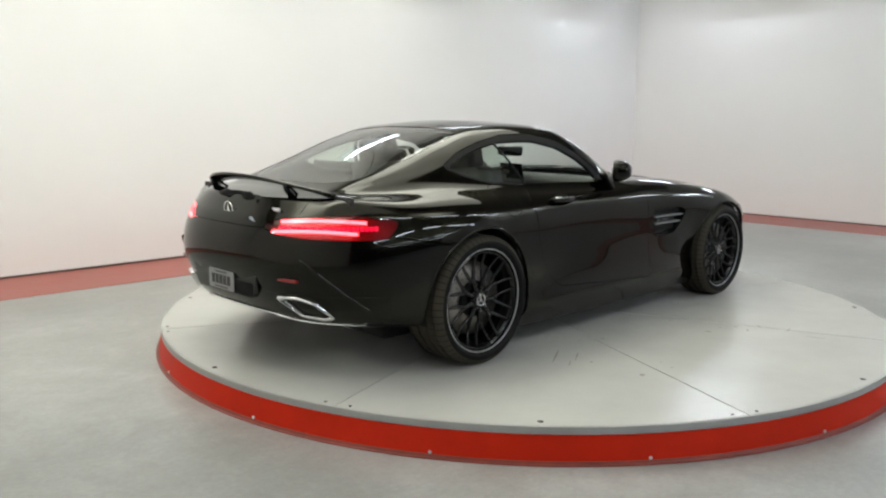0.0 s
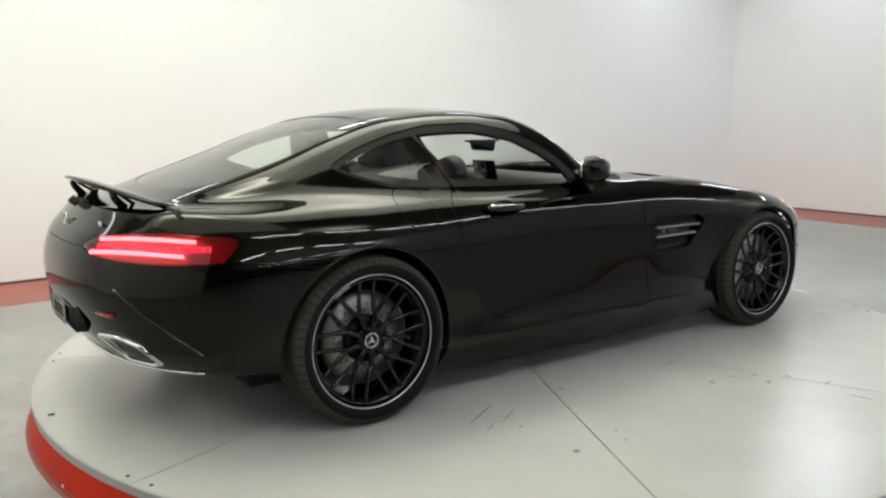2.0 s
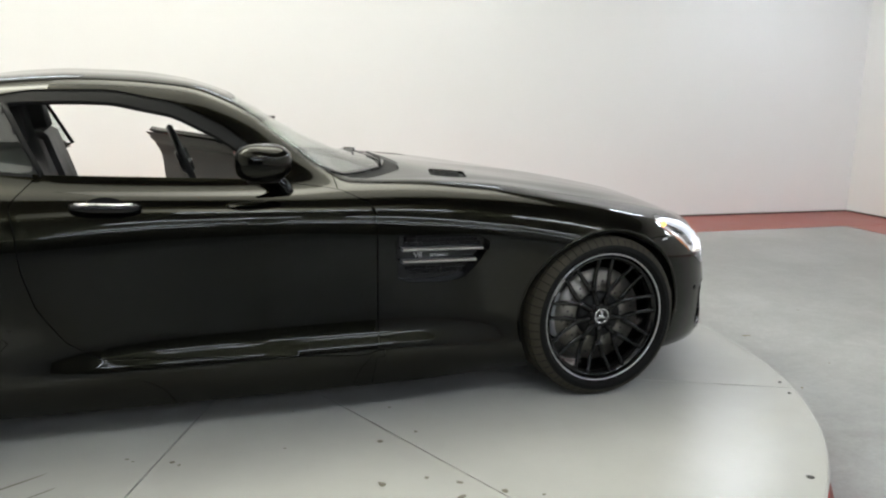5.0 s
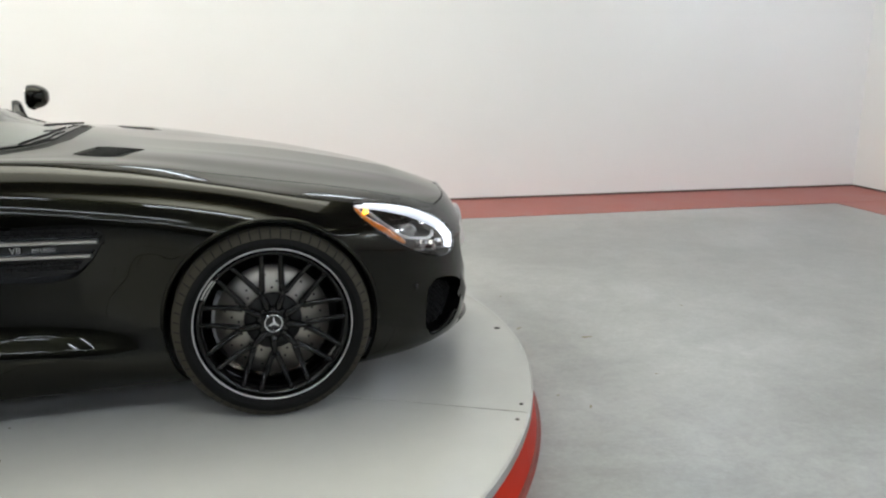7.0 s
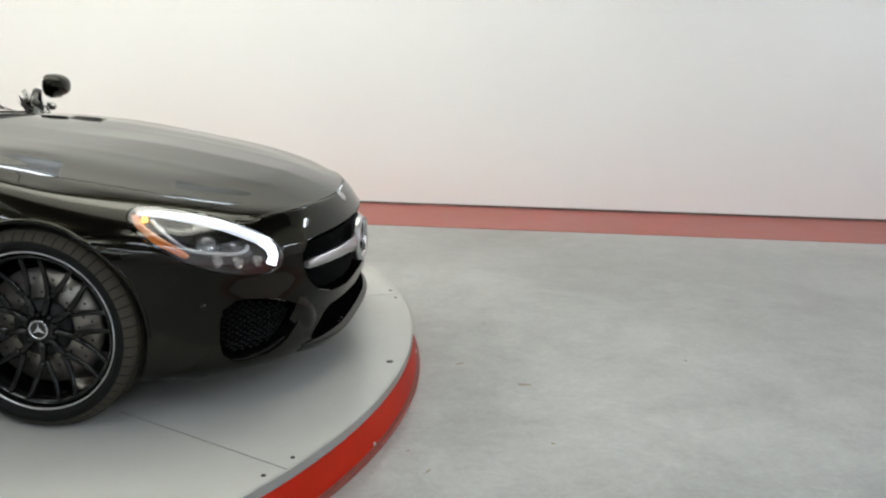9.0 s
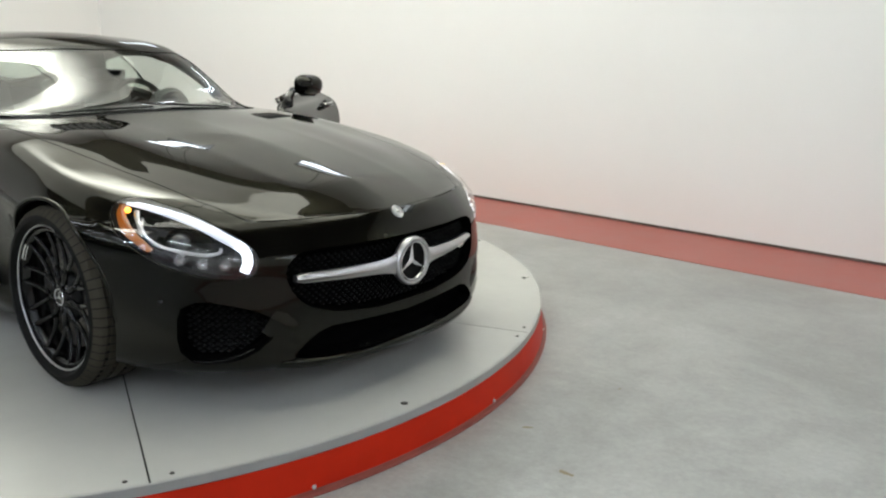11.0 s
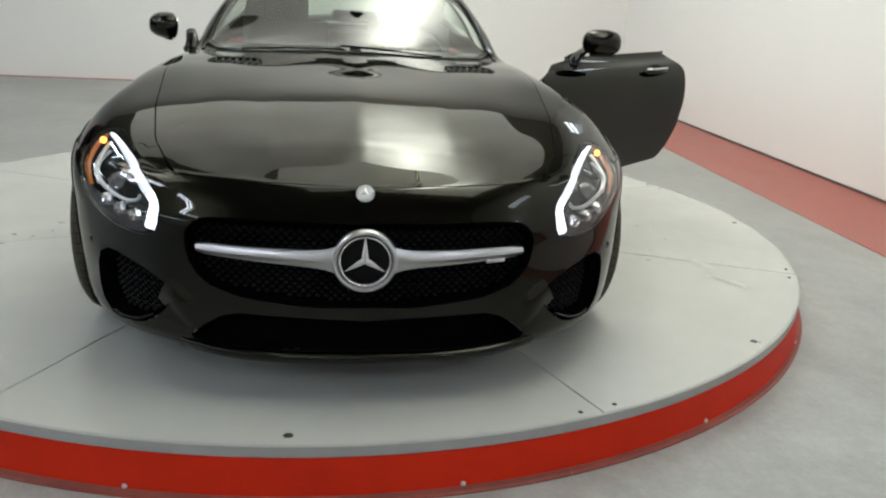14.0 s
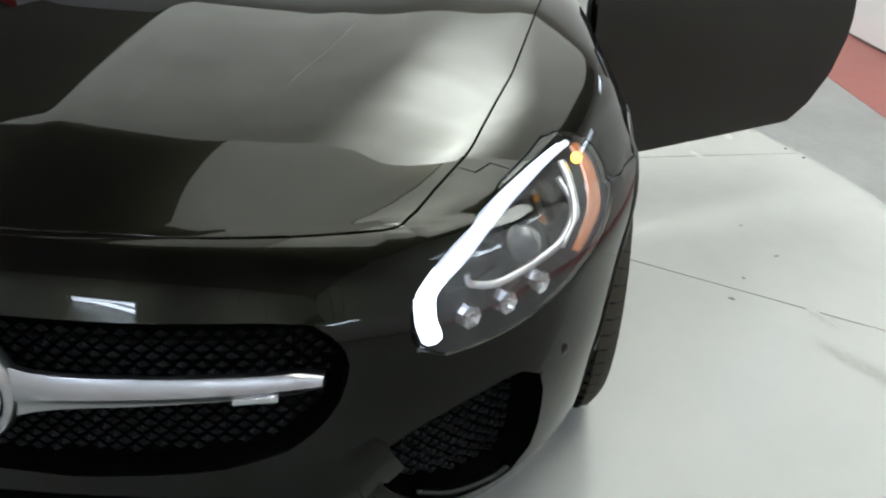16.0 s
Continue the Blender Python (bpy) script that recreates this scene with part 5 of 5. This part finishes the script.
# ---- side vents with two fins ----
for s, sg in (("R", -1), ("L", 1)):
    v = inner("side_vent", ["side_vent" + s], M_gloss, car, 0.035, "black side vent with two chrome fins")
    bm = bmesh.new()
    faces = set(REGIONS["side_vent" + s])
    for f in faces:
        for e in f.edges:
            if sum(g in faces for g in e.link_faces) == 1:
                a, b = e.verts
                bm.faces.new([bm.verts.new(p) for p in (a.co, b.co, b.co - b.normal * 0.036, a.co - a.normal * 0.036)])
    part("vent_wall", bm, M_gloss, v, smooth=False)
    for z0, x1 in ((0.640, 0.746), (0.594, 0.722)):
        pts = [on_side(0.432 + (x1 - 0.432) * i / 8, z0, sg, -0.006) for i in range(9)]
        bm = bmesh.new()
        rows = [[bm.verts.new(p + Vector((0, -sg * d, h))) for d, h in ((0.0, 0.005), (-0.004, 0.001), (-0.003, -0.004), (0.0, -0.006), (0.028, -0.005), (0.028, 0.004))] for p in pts]
        for a, b in zip(rows, rows[1:]):
            for k in range(6):
                bm.faces.new((a[k], a[(k + 1) % 6], b[(k + 1) % 6], b[k]))
        bm.faces.new(rows[0])
        bm.faces.new(rows[-1])
        bmesh.ops.recalc_face_normals(bm, faces=bm.faces)
        part("fin", bm, M_satin, v, "satin chrome fin", smooth=False)
    for txt, size, x, z in (("V8", 0.030, 0.480, 0.603), ("BITURBO", 0.017, 0.545, 0.606)):
        cu = bpy.data.curves.new("lettering", "FONT")
        cu.body, cu.size, cu.extrude = txt, size, 0.0015
        t = new("lettering", cu)
        t.parent = v
        cu.materials.append(M_chrome)
        p = on_side(x + (0.0 if sg < 0 else 0.10), z, sg, -0.028)
        t.matrix_local = Matrix.Translation(p) @ pose(0, 0, 0, 90, 0, 0 if sg < 0 else 180)
    mesh = bmesh.new()
    for i in range(14):
        for j, z0 in enumerate((0.672, 0.657, 0.565, 0.549)):
            x = 0.46 + 0.02 * i + (0.01 if j % 2 else 0)
            if SIDE_VENT(x, z0) < -0.015:
                p = on_side(x, z0, sg, -0.031)
                box_bm(p.x - 0.008, p.x + 0.008, p.y - 0.003, p.y + 0.003, p.z - 0.005, p.z + 0.005, bm=mesh)
    tagged(part("vent_mesh", mesh, M_black, v, smooth=False), kind="stuff")

# ---- tail: spoiler, plate, exhausts ----
def wing_y(t):
    return -0.57 + 1.14 * t

bm = bmesh.new()
rings = []
for i in range(41):
    y = wing_y(i / 40)
    k = abs(y) / 0.57
    xr, xf = -2.195 + 0.20 * k**2.2, -2.055 + 0.105 * k**2
    zr, zf = 0.988 - 0.085 * k**2, 0.950 - 0.058 * k**2
    prof = [(0, 0.004), (0.08, 0.010), (0.4, 0.016), (0.8, 0.014), (0.97, 0.010), (1.0, 0.002), (0.95, -0.004), (0.5, -0.004), (0.1, -0.003)]
    rings.append([bm.verts.new((xf + (xr - xf) * u, y, zf + (zr - zf) * u + w)) for u, w in prof])
for a, b in zip(rings, rings[1:]):
    for k in range(len(a)):
        j = (k + 1) % len(a)
        bm.faces.new((a[k], a[j], b[j], b[k]))
bm.faces.new(rings[0])
bm.faces.new(rings[-1])
bmesh.ops.recalc_face_normals(bm, faces=bm.faces)
spoiler = part("spoiler", bm, M_paint, tailgate, "raised black rear spoiler on struts")
for y in (-0.36, 0.36):
    base = on_top(-2.06, y, 0.0)
    bm = bmesh.new()
    sweep_tube([base - Vector((0, 0, 0.02)), (-2.105, y, 0.928), (-2.11, y, 0.950)], [0.020, 0.014, 0.016], 8, bm)
    sweep_tube([on_top(-2.02, y * 0.93, -0.01), (-2.09, y, 0.944)], 0.007, 6, bm)
    part("strut", bm, M_gloss, spoiler)
hn = on_nose(0, 0.806, 0.004, True)
eb = part("rear_emblem", lathe([(0.036, 0.0), (0.038, 0.006), (0.042, 0.006), (0.044, 0.0)], 40, "x", close=True), M_chrome, tailgate, "plain chrome ring emblem")
eb.location = hn
part("emblem_arms", three_arms(0.037, 0.008, 0.006, lambda u, v, w: (-w, u, v)), M_chrome, eb)
part("small_badge", box_bm(-0.003, 0.003, -0.035, 0.035, -0.011, 0.011, 0.002), M_chrome, tailgate, "plain small chrome badge").location = on_nose(-0.36, 0.83, 0.002, True)
# number plate in its recess, blank but for plain bars
plate_x = on_nose(0, 0.48, 0, True).x - 0.006
recess = prism(rounded([(-0.27, 0.388), (0.27, 0.388), (0.31, 0.51), (0.25, 0.54), (-0.25, 0.54), (-0.31, 0.51)], 0.04), 0.012, to=lambda u, v, w: (plate_x + 0.010 - w, u, v), bevel=0.004)
part("plate_recess", recess, M_gloss, rear_bumper)
pl = part("number_plate", prism(rounded([(-0.122, 0.400), (0.122, 0.400), (0.122, 0.500), (-0.122, 0.500)], 0.012), 0.004, to=lambda u, v, w: (plate_x - 0.003 - w, u, v)), M_plate_w, rear_bumper, "white dealer plate with plain dark bars", smooth=False)
for z0, z1, half in ((0.408, 0.414, 0.065), (0.486, 0.492, 0.055)):
    part("plate_bar", box_bm(plate_x - 0.0095, plate_x - 0.006, -half, half, z0, z1), M_trim, pl, smooth=False)
for k in range(5):
    part("plate_bar", box_bm(plate_x - 0.0095, plate_x - 0.006, -0.090 + 0.038 * k, -0.063 + 0.038 * k, 0.426, 0.474), M_trim, pl, smooth=False)
for sg in (-1, 1):
    outl = rounded([(0.41, 0.422), (0.53, 0.428), (0.61, 0.395), (0.655, 0.318), (0.63, 0.305), (0.51, 0.315)], 0.02, 3)
    xs = [on_nose(sg * u, max(v, 0.32), 0, True).x for u, v in outl]
    bm = bmesh.new()
    cu, cv = np.mean([u for u, v in outl]), np.mean([v for u, v in outl])
    loops = []
    for sc, dx in ((1.0, 0.02), (1.0, -0.016), (0.94, -0.022), (0.86, -0.014), (0.84, 0.08)):
        loops.append([bm.verts.new((xx + dx, sg * (cu + (u - cu) * sc), cv + (v - cv) * (sc if sc == 1 else sc - 0.12))) for (u, v), xx in zip(outl, xs)])
    for a, b in zip(loops, loops[1:]):
        for k in range(len(a)):
            j = (k + 1) % len(a)
            bm.faces.new((a[k], a[j], b[j], b[k]))
    bmesh.ops.recalc_face_normals(bm, faces=bm.faces)
    ex = part("exhaust_tip", bm, M_chrome, rear_bumper, "chrome trapezoid exhaust tip")
    bm = bmesh.new()
    bm.faces.new([bm.verts.new((v.x + 0.05, v.y, v.z)) for v in [Vector((xx, sg * (cu + (u - cu) * .85), cv + (v - cv) * .75)) for (u, v), xx in zip(outl, xs)]])
    part("exhaust_bore", bm, M_black, ex, smooth=False)
    part("bumper_slit", box_bm(-0.01, 0.01, -0.06, 0.06, -0.008, 0.008, 0.003), M_red_dark, rear_bumper, "dark red reflector").matrix_local = Matrix.Translation(on_nose(sg * 0.50, 0.505, -0.004, True)) @ pose(0, 0, 0, 0, 0, -14 * sg)
    # raised edge of the diffuser wing and the joint between bumper and wing
    wing = smooth_path([on_nose(sg * y, z, -0.004, True) for y, z in ((.57, .612), (.61, .585), (.66, .535), (.71, .468), (.755, .405), (.79, .350))], 5)
    part("diffuser_wing", sweep_tube(wing, [0.006] + [0.015] * (len(wing) - 2) + [0.006], 10, flat=0.6), M_paint, rear_bumper)
    part("bumper_joint", sweep_tube([on_side(-1.825 + 0.03 * i, 0.718 - 0.006 * i, sg, 0.0) for i in range(10)], 0.0032, 6), M_hollow_shade, rear_bumper)
ys = [-0.74 + 1.48 * i / 30 for i in range(31)]
part("diffuser_strip", sweep_tube([on_nose(y, 0.285 + (0.025 if abs(y) < 0.3 else 0.025 * max(0, 1 - (abs(y) - 0.3) / 0.15)), 0.004, True) for y in ys], 0.007, 6), M_chrome, diffuser, "chrome strip along the diffuser")

# ---- cabin ----
cab = part("cabin_tub", box_bm(-1.05, 0.50, -0.70, 0.70, 0.20, 0.26, 0.01), M_trim, car, "dark cabin floor")
# unseen panel added to block the tail lamps' glow from the cabin
part("lamp_blind_panel", box_bm(-1.97, -1.955, -0.70, 0.70, 0.55, 0.90), M_trim, cab, smooth=False)
part("rear_shelf", box_bm(-1.75, -1.02, -0.62, 0.62, 0.60, 0.78, 0.04), M_trim, cab)
bm = bmesh.new()
rows = []
for i in range(25):
    y = -0.70 + 1.4 * i / 24
    e = 1 - (abs(y) / 0.70) ** 4 * 0.3
    prof = [(0.50, 0.86), (0.30, 0.895), (0.14, 0.905), (0.06, 0.885), (0.03, 0.80), (0.08, 0.62), (0.25, 0.40)]
    rows.append([bm.verts.new((x * e, y, z)) for x, z in prof])
for a, b in zip(rows, rows[1:]):
    for k in range(len(a) - 1):
        bm.faces.new((a[k], a[k + 1], b[k + 1], b[k]))
bmesh.ops.recalc_face_normals(bm, faces=bm.faces)
dash = part("dashboard", bm, M_leather, car, "black leather dashboard")
part("display", box_bm(-0.006, 0.006, -0.10, 0.10, -0.055, 0.055, 0.004), M_screen, dash, "central display").matrix_local = pose(0.0, 0.0, 0.918, 0, -12, 0)
part("instrument_hood", lathe([(0.0, -0.02), (0.10, -0.02), (0.115, 0.05), (0.10, 0.08)], 24, "x", sweep=math.pi), M_leather, dash).matrix_local = pose(0.0, 0.37, 0.872)
part("dial", lathe([(0.0, 0.0), (0.022, 0.0)], 24, "x"), M_glowred, dash, "red lit dial").matrix_local = pose(-0.025, 0.40, 0.905)
part("centre_console", box_bm(-0.80, 0.12, -0.13, 0.13, 0.25, 0.62, 0.04), M_leather, cab)
sw = part("steering_wheel", lathe([(0.165 + 0.016 * math.cos(a), 0.016 * math.sin(a)) for a in (2 * math.pi * i / 10 for i in range(10))], 40, "x", close=True), M_leather, dash, "black steering wheel")
sw.matrix_local = pose(-0.26, 0.37, 0.855, 0, -22, 0)
for a in (0, math.pi, -math.pi / 2):
    part("wheel_spoke", sweep_tube([(0.012, 0.05 * math.cos(a), 0.05 * math.sin(a)), (0, 0.16 * math.cos(a), 0.16 * math.sin(a))], [0.022, 0.014], 8, flat=0.4), M_satin, sw)
part("airbag_boss", lathe([(0.0, -0.03), (0.05, -0.028), (0.065, 0.0), (0.055, 0.03)], 24, "x"), M_leather, sw)


def seat(y):
    def slab(pts, half, name, parent, lab=""):
        """A padded slab: a side outline given width with soft flanks."""
        bm = bmesh.new()
        rows = []
        for i in range(13):
            u = -1 + 2 * i / 12
            wing = 0.045 * abs(u) ** 3
            edge = 1 - 0.12 * abs(u) ** 6
            cx, cz = np.mean([p[0] for p in pts]), np.mean([p[1] for p in pts])
            rows.append([bm.verts.new((cx + (px - cx) * edge + wing * (1 if front else 0), y + u * half, cz + (pz - cz) * edge + wing * (0.5 if front else 0))) for px, pz, front in pts])
        for a, b in zip(rows, rows[1:]):
            for k in range(len(a)):
                j = (k + 1) % len(a)
                bm.faces.new((a[k], a[j], b[j], b[k]))
        bm.faces.new(rows[0])
        bm.faces.new(rows[-1])
        bmesh.ops.recalc_face_normals(bm, faces=bm.faces)
        return part(name, bm, M_leather, parent, lab)
    s = slab([(-0.72, 0.30, 0), (-0.20, 0.30, 0), (-0.12, 0.40, 1), (-0.16, 0.46, 1), (-0.45, 0.44, 1), (-0.70, 0.42, 1)], 0.25, "seat", car, "black leather bucket seat")
    slab([(-0.66, 0.40, 1), (-0.72, 0.55, 1), (-0.80, 0.80, 1), (-0.87, 1.0, 1), (-0.95, 1.0, 0), (-0.92, 0.80, 0), (-0.86, 0.5, 0), (-0.80, 0.38, 0)], 0.25, "backrest", s)
    slab([(-0.87, 0.98, 1), (-0.90, 1.10, 1), (-0.92, 1.145, 1), (-0.97, 1.13, 0), (-0.96, 1.0, 0)], 0.13, "headrest", s)


seat(0.37)
seat(-0.37)
rm = part("rear_mirror", prism(rounded([(-0.11, -0.03), (0.11, -0.03), (0.12, 0.03), (-0.12, 0.03)], 0.025), 0.03, to=lambda u, v, w: (w, u, v), bevel=0.008), M_black, windshield, "black rear-view mirror")
rm.location = (0.0, 0.02, 1.055)
for sg in (-1, 1):
    pts = [on_top(0.525, 0.22 * sg + 0.18, 0.008), on_top(0.507, 0.22 * sg - 0.08, 0.009), on_top(0.455, 0.22 * sg - 0.28, 0.009)]
    part("wiper", sweep_tube(pts, 0.005, 6), M_black, windshield)

for sg in (-1, 1):
    rail = [on_side(-0.768 - 0.118 * i / 6, 0.912 + 0.232 * i / 6, sg, -0.006) for i in range(7)]
    part("window_divider", sweep_tube(rail, 0.012, 8, flat=0.5), M_black, body)

# ---- bolts and marks on the turntable, litter on the floor ----
def flat_spot(name, x, y, z, r, mat, parent, squash=1.0, turn=0.0, seed=0):
    rnd = random.Random(seed)
    bm = bmesh.new()
    n = 12
    ring = []
    for i in range(n):
        a = 2 * math.pi * i / n
        k = r * rnd.uniform(0.75, 1.15)
        u, v = k * math.cos(a), squash * k * math.sin(a)
        ring.append(bm.verts.new((x + u * math.cos(turn) - v * math.sin(turn), y + u * math.sin(turn) + v * math.cos(turn), z)))
    mid = bm.verts.new((x, y, z + 0.0012))
    for i in range(n):
        bm.faces.new((ring[i], ring[(i + 1) % n], mid))
    return part(name, bm, mat, parent, smooth=False)


M_bolt = material("bolt_dark", (0.05, 0.048, 0.045), 0.5, 0.6)
M_smudge = material("grease_smudge", (0.13, 0.12, 0.085), 0.5, vary=0.4, scale=60)
M_dust = material("dusty_print", (0.34, 0.34, 0.31), 0.4, vary=0.25, scale=40)
for k in range(8):
    for da, rr, size in ((-1.6, 2.355, 0.008), (1.6, 2.355, 0.008), (22.5, 2.335, 0.014)):
        a = radians(SEAMS[k] + da)
        bm = lathe([(0.0, 0.0035), (size * 0.6, 0.0035), (size, 0.001), (size, -0.004)], 12, "z")
        part("bolt", bm, M_bolt, turntable).location = (rr * math.cos(a), rr * math.sin(a), 0)
for k in range(16):
    a = radians(9 + 22.5 * k)
    part("skirt_bolt", lathe([(0.0, 0.006), (0.006, 0.005), (0.008, 0.0)], 10, "x"), M_caliper, turntable).matrix_local = Matrix.Translation(((TR + 0.0155) * math.cos(a), (TR + 0.0155) * math.sin(a), FLOOR + 0.025)) @ Matrix.Rotation(a, 4, "Z")
SPOTS = ((-.53, -1.04, .006), (-.389, -1.109, .007), (.205, -1.43, .016), (.355, -1.43, .009), (.415, -1.583, .020), (.56, -1.585, .014), (.445, -1.49, .012), (.668, -1.643, .008), (-.575, -1.57, .009), (-.618, -1.66, .008), (-.85, -1.317, .010), (.288, -1.122, .012), (.436, -1.078, .010), (.409, -.833, .008), (-.548, -1.016, .007), (-.409, -1.08, .010), (.046, -.769, .007), (-.04, -1.081, .006), (-.844, -1.625, .018), (.12, 1.614, .008), (.37, 1.678, .011), (.575, 1.519, .009), (.73, 1.447, .012), (1.712, 1.512, .007))
for i, (x, y, r) in enumerate(SPOTS):
    flat_spot("grease_spot", x - TX, y - TY, 0.0012, r, M_smudge, turntable, 0.6 + 0.1 * (i % 4), 0.9 * i, i)
for i, (x, y, l, a, thin) in enumerate(((-.897, -1.115, .125, .53, .035), (-.816, -1.197, .085, .54, .04), (-.95, -1.25, .05, .6, .06), (.548, -1.94, .06, -1.3, .10), (.62, -1.75, .05, .2, .1))):
    flat_spot("tyre_scuff", x - TX, y - TY, 0.0012, l, M_smudge, turntable, thin, a, i)
for i, (x, y, l, a, thin) in enumerate(((-1.083, 1.813, .07, .2, .35), (-.70, 1.60, .05, .4, .4), (.79, 1.70, .07, .5, .30), (1.02, 1.70, .10, .6, .35))):
    flat_spot("dust_smear", x - TX, y - TY, 0.0010, l, M_dust, turntable, thin, a, i + 20)

M_leaf = material("dry_leaf", (0.22, 0.19, 0.12), 0.7, vary=0.3, scale=30)
for i, (x, y, r, q) in enumerate(((2.87, 0.01, .032, .35), (2.578, .216, .024, .3), (2.667, .80, .012, .4), (3.626, .393, .012, .6), (2.973, -.525, .010, .6), (2.451, -.646, .010, .6), (2.537, -.782, .016, .3))):
    o = flat_spot("dry_leaf", 0, 0, 0.002, r, M_leaf, None, q, 0.7 * i, i + 40)
    o.location = (x, y, FLOOR)
    tagged(o, "small dry leaf scrap lying on the concrete floor", "leaf", "leaf scraps on the floor")
